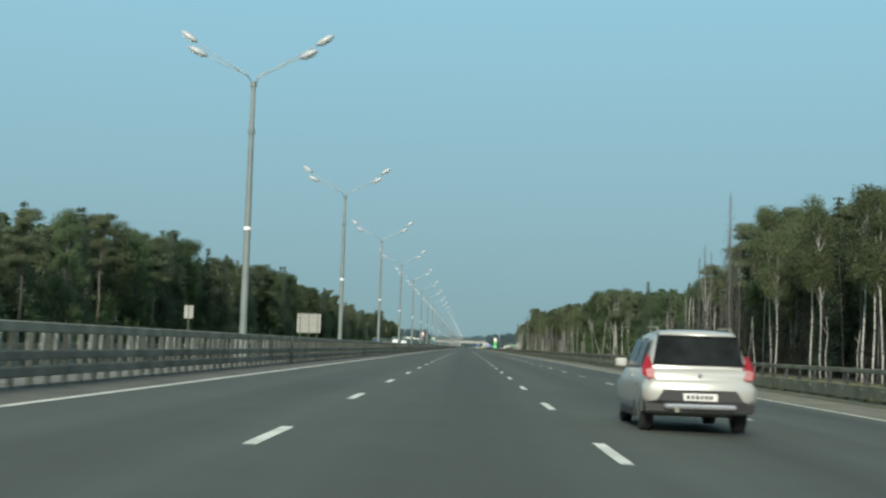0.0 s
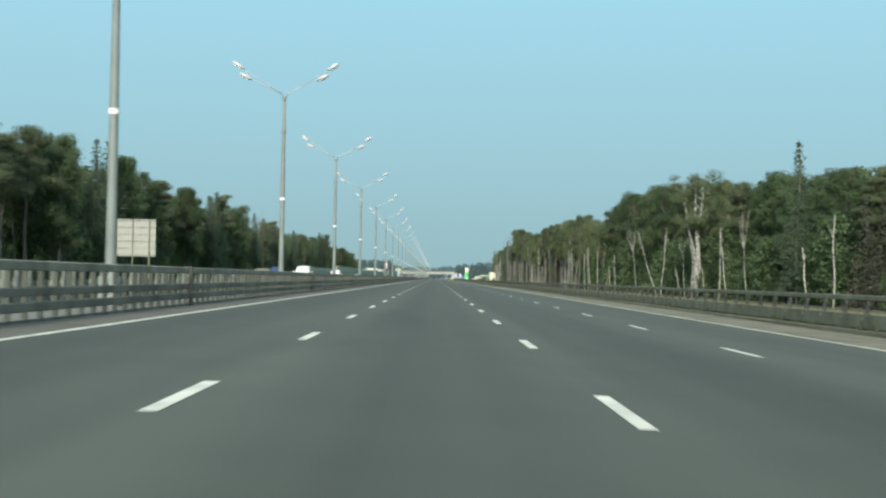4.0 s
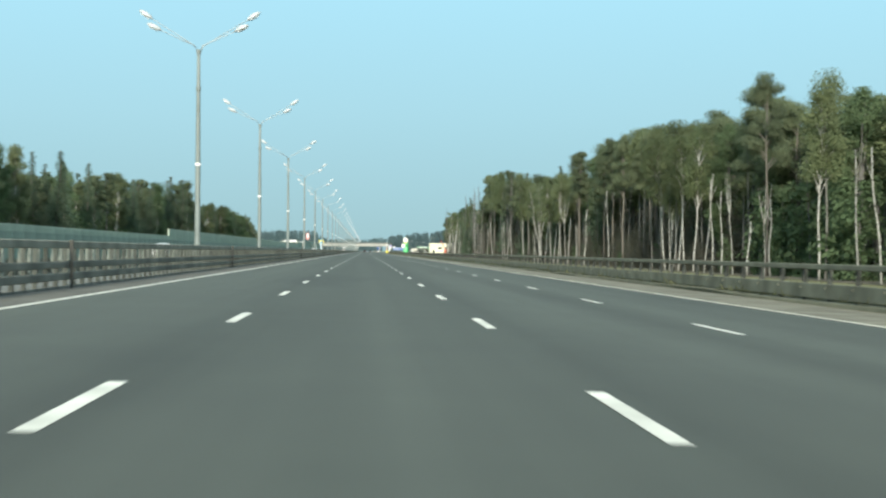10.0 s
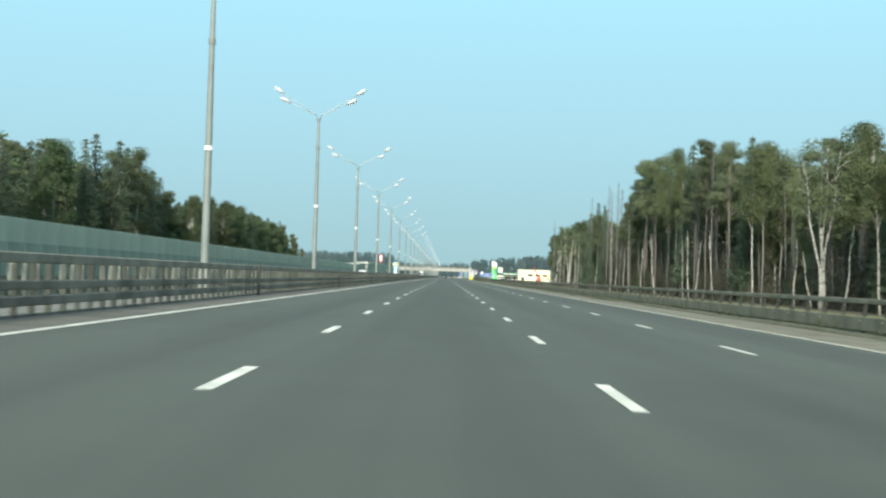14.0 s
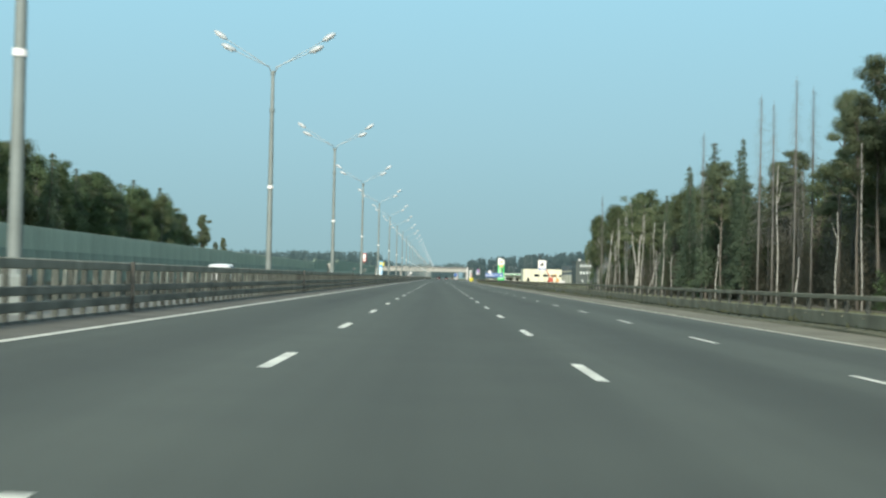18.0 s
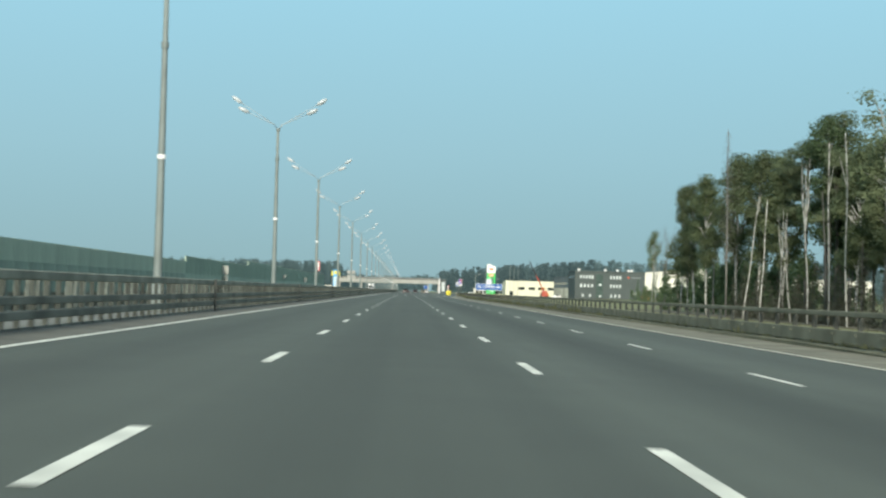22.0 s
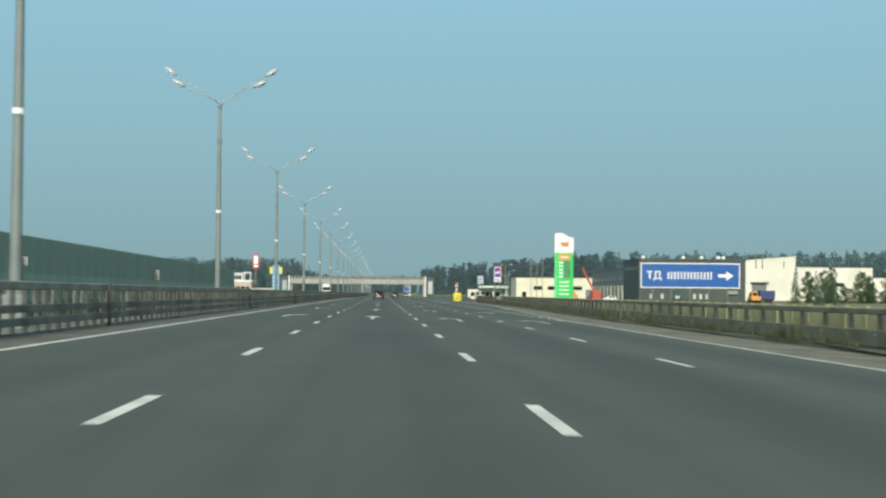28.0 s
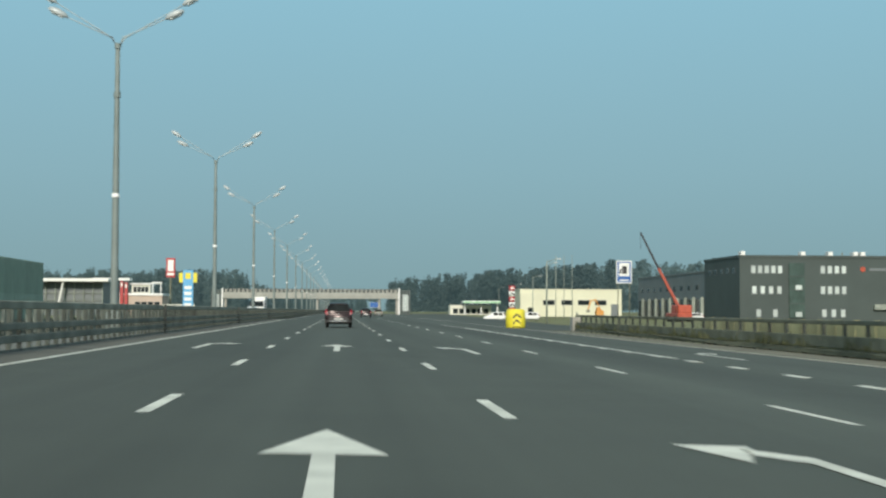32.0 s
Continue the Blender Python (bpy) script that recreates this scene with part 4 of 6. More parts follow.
# the same trunks again where they lean or part: kind, distance along the road, height of the top, lean
LEANING = (("fork", 358.9, 11.3, -1.5), ("snag", 339.6, 9.1, -2.2), ("snag", 347, 0.9, 0), ("snag", 319, 3.1, -0.9), ("fork", 316, 8, -0.7), ("twin", 307, 15.5, -0.3), ("twin", 310, 14, 0.6), ("snag", 427, 8.2, -0.6),
           ("snag", 414.4, 8.5, -0.2), ("fork", 463.2, 8.4, -0.6), ("snag", 394, 3.8, -0.7), ("white", 577, 15, 0.9), ("fork", 567.3, 10.8, -0.3), ("snag", 556.2, 5.5, -0.3), ("white", 491.7, 14, -1.2), ("white", 489.3, 13, -0.3),
           ("snag", 487.5, 5.4, 0.7), ("white", 484.8, 14, 0.7), ("white", 482.4, 13.5, -0.5), ("white", 478.2, 14, 1.0), ("snag", 672.5, 7.1, -0.2), ("snag", 605, 4.4, -0.1), ("twin", 601.6, 14.5, -0.4), ("snag", 594.5, 6.5, 0.6),
           ("white", 585, 13.9, -1.0), ("white", 582.2, 14.6, 1.1), ("white", 573.8, 13.1, -0.5), ("snag", 565.7, 6.8, 0.2), ("snag", 864.3, 14.2, -0.4), ("twin", 853.8, 15.9, 0.8), ("snag", 848.6, 11.4, 0.4), ("fork", 874.3, 13.1, -0.2),
           ("snag", 896.3, 11.5, 1.3), ("snag", 840.4, 7.2, 2.3), ("snag", 826.1, 10.4, -0.6), ("snag", 818.6, 5, -0.1))
SLIM = {"snag": 1.0, "fork": 0.62, "white": 0.8, "twin": 1.25}
for kind, rows in (("white", WHITES), ("snag", SNAGS_NEAR), ("snag", SNAGS), ("snag", SNAGS_FAR), ("fork", FORKS), ("dead", DEAD)):
    for y, top in rows:
        if min(abs(y - row[1]) for row in LEANING) > 3.4:
            plant(kind, 33.6 + 0.8 * rng.random(), y, -0.88, top + 0.88, min(1.6, 7.4 / (top + 0.88)) if kind == "snag" else SLIM.get(kind, 1.0))
for kind, y, top, lean in LEANING:
    plant(kind, 34.0, y, -0.88, top + 0.88, min(1.6, 7.4 / (top + 0.88)) if kind == "snag" else SLIM.get(kind, 1.0), lean)
for kind, y, top in (("spruce", 814.8, 17.5), ("spruce", 795.7, 19), ("spruce", 782.4, 16.9), ("spruce", 265, 14.8), ("spruce", 218, 12.4), ("spruce", 640.6, 18.4), ("spruce", 587.4, 16.7), ("spruce", 676.8, 21),
                     ("pine", 731.9, 20), ("pine", 721, 22), ("pine", 670.6, 18.9), ("pine", 565, 17.8), ("pine", 651.3, 19.2), ("pine", 740.8, 18.5), ("tall", 711.7, 22), ("tall", 697.9, 22), ("tall", 162.3, 19.2)):
    plant(kind, 35.4 + 0.8 * rng.random(), y, -0.88, top + 0.88, 0.85 if kind == "spruce" else 0.72)
for kind, y, top in (("pine", 454.9, 16.6), ("pine", 660, 20.3), ("pine", 706, 21.8), ("pine", 556.5, 17.2), ("tall", 684, 21.4), ("tall", 678, 19), ("pine", 716, 22.4), ("spruce", 774, 17.3), ("spruce", 794, 16.3), ("pine", 795, 16.5), ("spruce", 809, 16),
                     ("spruce", 828, 14.2), ("tall", 440, 15), ("tall", 497, 15), ("tall", 501, 14.5), ("tall", 488, 14), ("pine", 527.6, 17), ("pine", 521, 17), ("pine", 537, 16.5), ("tall", 629, 17), ("pine", 732, 17), ("pine", 786, 16)):
    plant(kind, 34.3 + 0.8 * rng.random(), y, -0.88, top + 0.88, 0.62)

for y, x, h in ((866, -43, 10.5), (878, -45, 12), (884, -46, 7.5), (897, -44, 8.2), (905, -47, 7.5)):
    plant("birch" if h < 10 else "pine", x, y, 0.1, h, 0.8)

# rows behind and undergrowth: one mass of woods on each side
LOWRES = {k: [tree_model(k, s * 7 + 3, 1300, 0.31) for s in range(3)] for k in ("birch", "broad", "tall", "pine", "spruce", "dry")}

BUSHY = {k: [tree_model(k, s * 7 + 3, {"dry": 1500, "broad": 900}.get(k, 420), {"dry": 0.21, "broad": 0.33}.get(k, 0.52)) for s in range(3)] for k in ("broad", "dry", "pine", "spruce")}
LOWRES.update({k + "_low": v for k, v in BUSHY.items()})


def woods(name, label, spots, leaf, bark):
    """Many trees in one mesh; spots: kind, x, y, z, height, width."""
    pv, pf, tv, k = [], [], [], 0
    for kind, x, y, z, h, w in spots:
        trunk, (q, f) = LOWRES[kind][int(rng.integers(3))]
        c, s = math.cos(x * 7 + y), math.sin(x * 7 + y)
        sc = np.array([h / 16 * w, h / 16 * w, h / 16])
        rot = np.array([[c, -s, 0], [s, c, 0], [0, 0, 1]])
        put = lambda p: (np.asarray(p) * sc) @ rot.T + (x, y, z)
        pv.append(put(q))
        pf.append(f + k)
        k += len(q)
        if bark:
            tv.append((put(trunk.v), trunk.f))
    ob = new(name, leaf_mesh(np.concatenate(pv), np.concatenate(pf), leaf))
    tagged(ob, label, "woods", kind="stuff")
    if bark:
        g = Geo()
        for v, f in tv:
            g.add(v, f)
        tagged(part("trunks", g, bark, ob), kind="stuff")
    return ob


for side, y1 in ((1, 906), (-1, 864)):
    spots, under, brown = [], [], []
    for y in np.arange(20, y1, 4.6):
        H = float(np.interp(y, RIGHT_Y, RIGHT_H) if side > 0 else np.interp(y, LEFT_Y, LEFT_H))
        z = -0.88 if side > 0 else 0.1
        if side > 0 and y > 838 and rng.random() < 0.6:
            continue
        for x0, lo in ((41, .80), (46, .88), (54, .92)) if side < 0 or 250 < y < 470 else ((42, .80), (50, .90)):
            x = side * (x0 + (5 if side < 0 else 0) + 4 * rng.random())
            kind = pick_kind(side, y)
            spots.append((kind, x, y + rng.normal() * 1.5, z, (H - z) * (lo + 0.16 * rng.random() if side < 0 or y < 600 else lo - 0.16 + 0.30 * rng.random()), 1.1))
    for y in np.arange(20, y1, 2.3):
        z = -0.88 if side > 0 else 0.1
        x = side * ((43 if side > 0 else 43) + 9 * rng.random())
        if side < 0 or 250 < y < 470:
            under.append(("broad_low", x, y, z - 3.4, 7.5 + 4 * rng.random(), 1.15))
            if side > 0:
                under.append(("broad_low", 35.5 + 4 * rng.random(), y + 1, z - 3.2, 7 + 5 * rng.random(), 1.0))
        else:
            for _ in range(2 if y < 838 else 0):
                brown.append(("dry_low", 36.5 + 7 * rng.random(), y + 2 * rng.random(), z - 1.0, 5 + 6 * rng.random(), 1.3))
            if y > 470 and rng.random() < 0.7:
                brown.append(("dry_low", 34.8 + 1.4 * rng.random(), y, z - 1.0, 3.5 + 3.5 * rng.random(), 1.5))
            if rng.random() < (0.5 if y < 600 else 0.2):
                under.append(("broad_low", 39 + 8 * rng.random(), y, z - 2.4, 6 + 5 * rng.random(), 1.1))
            if y > 838:
                continue
            brown.append(("broad_low", 50 + 6 * rng.random(), y + 1, z - 3.5, 9 + 5 * rng.random(), 1.4))
            brown.append(("broad_low", x + 2, y + 1, z - 3.0, 7 + 5 * rng.random(), 1.2))
        if rng.random() < (0.7 if side < 0 else 0.35 if 250 < y < 470 else 0.16):
            under.append(("broad_low", side * ((34.5 if side > 0 else 40) + 3 * rng.random()), y, z - 1.6, 3.6 + 2 * rng.random(), 0.9))
    for kinds, leaf, label in ((("birch",), LEAF_BIRCH, "birch wood behind the forest edge"), (("broad",), LEAF_DARK, "dense dark broadleaf wood behind the forest edge"),
                               (("tall", "white"), LEAF_TALL, "thin aspens behind the forest edge"), (("pine",), NEEDLE, "pine wood behind the forest edge"), (("spruce",), NEEDLE_DARK, "spruce wood behind the forest edge"), (("dry",), LEAF_BROWN, "dry brown spruces behind the forest edge")):
        sel = [s for s in spots if s[0] in kinds]
        if not sel:
            continue
        woods("woods", label, sel, leaf, BARK_PALE if "birch" in kinds else BARK_ASPEN if "tall" in kinds else BARK_RED)
    woods("undergrowth", "dark leafy undergrowth between the trunks", under, LEAF_DARK, None)
    if brown:
        woods("dry_undergrowth", "brown dry brushwood between the bare trunks", brown, LEAF_BROWN, None)
        stems = Geo()
        for k in range(380):
            u = rng.random() * 655
            y, x, h = (430 + u if u < 455 else u - 405), 36 + 14 * rng.random() ** 1.3, 7 + 7 * rng.random()
            dx, dy = rng.normal(size=2) * 0.4
            stems.tube([(x, y, z), (x + dx * 0.4, y + dy * 0.4, z + h * 0.5), (x + dx, y + dy, z + h)], [0.09, 0.07, 0.025], 4, cap=False)
        tagged(part("bare_stems", stems, BARK_GREY), "many thin bare grey-brown stems inside the forest", "woods", kind="stuff")

# the depth of the forest, seen only through gaps and from above
DEEP = {k: [tree_model(k, s * 5 + 1, 150, 0.9) for s in range(2)] for k in ("birch", "broad", "pine", "spruce")}
LOWRES.update({k + "_deep": v + v[:1] for k, v in DEEP.items()})
for side, y1, x0 in ((1, 900, 60), (-1, 845, 62)):
    for kinds, leaf, label in ((("birch_deep", "broad_deep"), LEAF_DARK, "broadleaf depth of the forest"), (("pine_deep", "spruce_deep"), NEEDLE, "conifer depth of the forest")):
        spots = []
        for y in np.arange(-60, y1, 13.0):
            for row in range(6):
                H = float(np.interp(y, RIGHT_Y, RIGHT_H) if side > 0 else np.interp(y, LEFT_Y, LEFT_H))
                spots.append((str(rng.choice(kinds)), side * (x0 + 7.5 * row + 6 * rng.random()), y + 11 * rng.random(), -0.8 if side > 0 else 0.1, H * (0.75 + 0.2 * rng.random()), 1.3))
        woods("forest_depth", label, spots, leaf, None)


# the bushy end of the forest behind the noise wall
keep = rng.bit_generator.state
for y in np.arange(700, 872, 3.0):
    H = float(np.interp(y, LEFT_Y, LEFT_H))
    low = y > 800 and rng.random() < 0.35
    plant("birch" if low else str(rng.choice(("broad", "broad", "spruce"))), -43.5 - 6 * rng.random(), y + rng.normal(), 0.1 - (2.0 if y > 800 else 0.6), H * (0.86 + 0.14 * rng.random()) + (2.0 if y > 800 else 0.6), 1.2)
rng.bit_generator.state = keep

# ---- signs ----
def upright(g, x, y, z0, z1, r=0.05):
    return g.tube([(x, y, z0), (x, y, z1)], r, 8)


def panel_sign(name, label, x0, x1, y, z0, z1, face, back=SIGN_BACK, posts=2, ground=-0.5, rim=None, toward=-1, stout=0.05):
    """A flat sign on posts; its face looks back along the road (toward -1) or ahead (1)."""
    s = thing(name, label, "road sign", ((x0 + x1) / 2, y, ground))
    w, b, t = (x1 - x0) / 2, z0 - ground, z1 - ground
    for k in range(posts):
        px = 0 if posts == 1 else -w * 0.75 + 1.5 * w * k / (posts - 1)
        part("post", upright(Geo(), px, -toward * (stout + 0.03), 0, t - 0.1, stout), STEEL, s, smooth=True)
    part("panel", Geo().bevel_box(-w, w, -0.025, 0.025, b, t, 0.008), back, s, "grey metal sign plate")
    f = -0.027 if toward < 0 else 0.027
    if rim is not None:
        part("border", Geo().box(-w, w, min(f, f * 1.2), max(f, f * 1.2), b, t), rim, s)
        f *= 1.35
    i = 0.06 if rim is not None else 0.01
    part("face", Geo().box(-w + i, w - i, min(f, f * 1.2), max(f, f * 1.2), b + i, t - i), face, s)
    return s, w, b, t, f * 1.25


def bars(s, name, rects, mat, f):
    for x0, x1, z0, z1 in rects:
        part(name, Geo().box(x0, x1, f - 0.004, f + 0.001, z0, z1), mat, s)


# backs of the signs for the opposite carriageway
s = panel_sign("direction_sign", "back of a large direction sign with grey stiffening ribs", -35.6, -30.6, 283, 2.9, 7.0, SIGN_WHITE, SIGN_BACK, 3, 0.0, None, 1)[0]
for k in range(6):
    part("rib", Geo().box(-2.48, 2.48, -0.09, -0.03, 3.0 + k * 0.76, 3.12 + k * 0.76), STEEL_PALE, s)
for k in (-0.9, 0.0, 0.9):
    part("upright", Geo().box(k * 2 - 0.06, k * 2 + 0.06, -0.14, -0.09, 0.5, 7.0), STEEL, s)
for x, y, z0, z1, w in ((-30.1, 145, 3.2, 4.6, 1.0), (-29.2, 980, 2.85, 4.25, 1.05), (-29.2, 1086, 3.1, 3.9, 0.8), (-29.1, 1152, 2.6, 3.9, 0.75)):
    panel_sign("road_sign", "pale grey back of a small road sign on a thin post", x - w / 2, x + w / 2, y, z0, z1, SIGN_WHITE, SIGN_BACK, 1, 0.0, None, 1)

ps = [o for o in bpy.data.objects if o.name.startswith("road_sign") and abs(o.location.y - 980) < 1][0]
part("lower_plate", Geo().bevel_box(-0.42, 0.42, -0.03, 0.02, 1.75, 2.65, 0.02), SIGN_BACK, ps, "second grey plate below")
# pair of sign backs clamped to a lamp pole
s = thing("pole_sign", "pale backs of round and square signs on a lamp pole", "road sign", (-8.33, POLE_Y + 23 * POLE_STEP, ZL))
for x in (-0.36, 0.36):
    part("disc", Geo().disc((x, -0.24, 3.45), 0.28, (0, 1, 0), 0.03, 20), SIGN_BACK, s)
    part("plate", Geo().bevel_box(x - 0.29, x + 0.29, -0.255, -0.225, 2.5, 3.0, 0.03), SIGN_BACK, s)
part("clamp", Geo().box(-0.6, 0.6, -0.22, -0.17, 2.68, 2.76).box(-0.6, 0.6, -0.22, -0.17, 3.41, 3.49), STEEL, s)

# service signs beside the guardrail
for x, y, z, w, h, what in ((12.05, 784.6, 3.45, 0.98, 1.24, 0), (13.5, 989, 3.3, 0.9, 1.25, 1), (15.78, 1190, 4.0, 0.90, 1.30, 0)):
    s, hw, b, t, f = panel_sign("service_sign", "blue service sign with a white square and dark pictogram", x, x + w, y, z - h, z, SIGN_BLUE, rim=SIGN_WHITE, posts=2, ground=-0.6, stout=0.028)
    m = (b + t) / 2 + 0.12
    bars(s, "pictogram_ground", [(-hw * 0.88, hw * 0.88, b + 0.30, t - 0.08)] if y < 800 else [(-hw * 0.68, hw * 0.68, m - 0.36, m + 0.40)], SIGN_WHITE, f)
    bars(s, "pictogram", [(-0.12, 0.16, m - 0.22, m + 0.22), (-0.26, -0.16, m - 0.22, m + 0.05)] if what == 0 else [(-0.06, 0.06, m - 0.3, m + 0.3), (0.06, 0.22, m, m + 0.1)], BLACK if what == 0 else SIGN_BLUE, f - 0.006)
    bars(s, "text_bar", [(-hw * 0.6, hw * 0.6, b + 0.14, b + 0.22)], SIGN_WHITE, f)

# the wide blue sign: letters become bars
s, hw, b, t, f = panel_sign("guide_sign", "wide blue guide sign with white bars and arrow", 14.75, 20.35, 1047.6, 1.52, 2.92, SIGN_BLUE, rim=SIGN_WHITE, posts=5, ground=-0.7)
m = (b + t) / 2
bars(s, "letter_bar", [(-2.45, -2.12, m + 0.17, m + 0.24), (-2.32, -2.24, m - 0.21, m + 0.17), (-2.00, -1.92, m - 0.21, m + 0.24), (-1.76, -1.68, m - 0.21, m + 0.24), (-1.92, -1.76, m + 0.17, m + 0.24), (-2.08, -1.60, m - 0.21, m - 0.14), (-2.08, -2.01, m - 0.30, m - 0.21), (-1.67, -1.60, m - 0.30, m - 0.21)]
     + [(-1.28 + k * 0.37 + d, -1.20 + k * 0.37 + d, m - 0.21, m + 0.21) for k in range(7) for d in (0.0, 0.18)], SIGN_WHITE, f)
part("arrow", Geo().add([(1.55, f - 0.003, m - 0.09), (2.02, f - 0.003, m - 0.09), (2.02, f - 0.003, m - 0.26), (2.42, f - 0.003, m), (2.02, f - 0.003, m + 0.26), (2.02, f - 0.003, m + 0.09), (1.55, f - 0.003, m + 0.09)], [tuple(range(7))]), SIGN_WHITE, s)

# violet advertising panel on a thin post
s, hw, b, t, f = panel_sign("advertising_panel", "violet and red advertising panel on posts above a white box", 14.98, 15.92, 1148.6, 3.25, 4.62, PURPLE, SIGN_WHITE, 2, -0.7, rim=SIGN_WHITE)
part("picture", Geo().add([(-0.05, f - 0.003, t - 0.06), (0.40, f - 0.003, t - 0.06), (0.40, f - 0.003, b + 0.25), (0.25, f - 0.003, b + 0.45)], [(0, 3, 2, 1)]).add([(-0.05, f - 0.004, t - 0.06), (0.40, f - 0.004, t - 0.06), (0.40, f - 0.004, b + 0.25), (0.25, f - 0.004, b + 0.45)], [(0, 1, 2, 3)]), RED, s, "red slanted field")
bars(s, "letter_bar", [(-0.30 + 0.15 * k, -0.19 + 0.15 * k, b + 0.50 + 0.03 * k, b + 0.72 + 0.03 * k) for k in range(4)], SIGN_WHITE, f - 0.008)
part("box", Geo().bevel_box(-0.47, 0.47, -0.06, 0.06, b - 0.55, b - 0.05, 0.02), SIGN_WHITE, s)
bars(s, "text_bar", [(-0.34 + 0.17 * k, -0.23 + 0.17 * k, b - 0.42, b - 0.18) for k in range(4)], BLACK, -0.065)

# fuel price totem
s = thing("price_totem", "tall green fuel price totem with a white head", "price sign", (24.35, 1150.4, -0.7))
part("body", Geo().bevel_box(-1.25, 1.25, -0.22, 0.22, 0, 7.3, 0.12), TOTEM_GREEN, s)
g = Geo()
out_ = [(-1.25, 7.3), (1.25, 7.3), (1.25, 9.25), (0.55, 9.45), (-0.35, 9.95), (-1.15, 9.85), (-1.25, 9.7)]
g.add([(x, -0.25, z) for x, z in out_] + [(x, 0.25, z) for x, z in out_], [tuple(range(7)), tuple(range(13, 6, -1))] + [(i, 7 + i, 7 + (i + 1) % 7, (i + 1) % 7) for i in range(7)])
part("head", g, SIGN_WHITE, s, "white head with a wavy top")
part("emblem", Geo().add([(-0.6, -0.256, 8.75), (-0.2, -0.256, 8.1), (0.75, -0.256, 8.15), (0.5, -0.256, 8.45), (0.75, -0.256, 8.8), (-0.1, -0.256, 8.65)], [(0, 1, 2, 3, 4, 5)]), EMBLEM, s, "brown-orange emblem")
part("trim", Geo().box(-1.26, -0.92, -0.235, -0.22, 0.2, 7.2), shade("pale_green_trim", (0.10, 0.62, 0.22), 0.35, bump=0), s)
part("banner", Geo().box(-0.72, 0.78, -0.245, -0.22, 6.35, 7.1), ORANGE, s)
bars(s, "banner_bar", [(-0.5, 0.55, 6.65, 6.82)], SIGN_WHITE, -0.25)
for k in range(5):
    z = 5.9 - k * 0.46
    bars(s, "grade_bar", [(-0.68, -0.46, z, z + 0.24), (-0.40, -0.20, z, z + 0.24)], SIGN_WHITE, -0.24)
    part("digit_field", Geo().box(0.0, 0.8, -0.24, -0.22, z - 0.05, z + 0.33), DISPLAY, s, "dark green display")
    bars(s, "digit_bar", [(0.08 + 0.24 * i, 0.22 + 0.24 * i, z, z + 0.24) for i in range(3)], STEEL_PALE, -0.245)
for k in range(4):
    z = 3.35 - k * 0.52
    bars(s, "text_bar", [(-0.60 + 0.26 * i, -0.42 + 0.26 * i, z, z + 0.2) for i in range(5)], SIGN_WHITE, -0.24)
part("plinth", Geo().bevel_box(-1.4, 1.4, -0.5, 0.5, -0.2, 0.35, 0.05), CONCRETE, s)

# crash cushion at the exit nose
s = thing("crash_cushion", "yellow plastic crash cushion with black chevrons", "crash cushion", (14.55, 1225.5, -0.32))
part("drum", Geo().tube([(0, 0, z) for z in (0, 0.1, 0.75, 1.45, 1.6)], [0.75, 0.82, 0.84, 0.78, 0.6], 20), YELLOW, s, smooth=True)
part("plate", Geo().box(-0.36, 0.36, -0.9, -0.84, 0.15, 1.4), YELLOW, s)
for z in (0.3, 0.8):
    part("chevron", Geo().add([(-0.33, -0.91, z), (0, -0.91, z + 0.28), (0.33, -0.91, z), (0.33, -0.91, z + 0.16), (0, -0.91, z + 0.44), (-0.33, -0.91, z + 0.16)], [(0, 1, 4, 5), (1, 2, 3, 4)]), BLACK, s)
s = thing("marker_post", "red and white striped marker column above the crash cushion", "marker post", (14.55 - 0.1, 1225.5 + 1.6, -0.32))
part("pole", Geo().tube([(0, 0, 0), (0, 0, 1.3)], 0.12, 10), STEEL, s)
for k in range(5):
    z = 1.25 + k * 0.46
    part("stripe", Geo().tube([(0, 0, z), (0, 0, z + 0.46)], 0.27, 14), (RED, SIGN_WHITE)[k % 2], s, smooth=True)
    part("chevron", Geo().add([(-0.2, -0.278, z + 0.10), (0, -0.285, z + 0.24), (0.2, -0.278, z + 0.10), (0.2, -0.278, z + 0.22), (0, -0.285, z + 0.36), (-0.2, -0.278, z + 0.22)], [(0, 1, 4, 5), (1, 2, 3, 4)]), (SIGN_WHITE, BLACK)[k % 2], s)
part("top", Geo().tube([(0, 0, 3.55), (0, 0, 3.72)], [0.28, 0.18], 14), BLACK, s)
s = thing("rail_end_block", "pale concrete block at the end of the guardrail", "concrete block", (17.1, 1210.6, -0.38))
part("block", Geo().bevel_box(-0.35, 0.35, -0.3, 0.9, 0, 1.05, 0.06), CONCRETE, s)
part("post", Geo().tube([(0, 0, 1.0), (0, 0, 1.4)], 0.07, 8), STEEL_PALE, s)

# low ochre panels behind the guardrail
fence = thing("panel_fence", "low yellowish ochre concrete fence panels behind the guardrail", "fence", kind="structure")
pm, qm = Geo().bevel_box(-0.06, 0.06, 0.08, 1.92, -0.75, 0.76, 0.02).mesh("panel", PANEL_FENCE), Geo().box(-0.08, 0.08, -0.07, 0.07, -0.9, 0.80).mesh("post", PANEL_FENCE)
for k in range(100):
    y = 985 + 2.0 * k
    x = rail_x(y) + 4.6 - 0.018 * (y - 985) * 0.5
    part("panel", pm, PANEL_FENCE, fence).location = (x, y, 0)
    part("post", qm, PANEL_FENCE, fence).location = (x, y, 0)

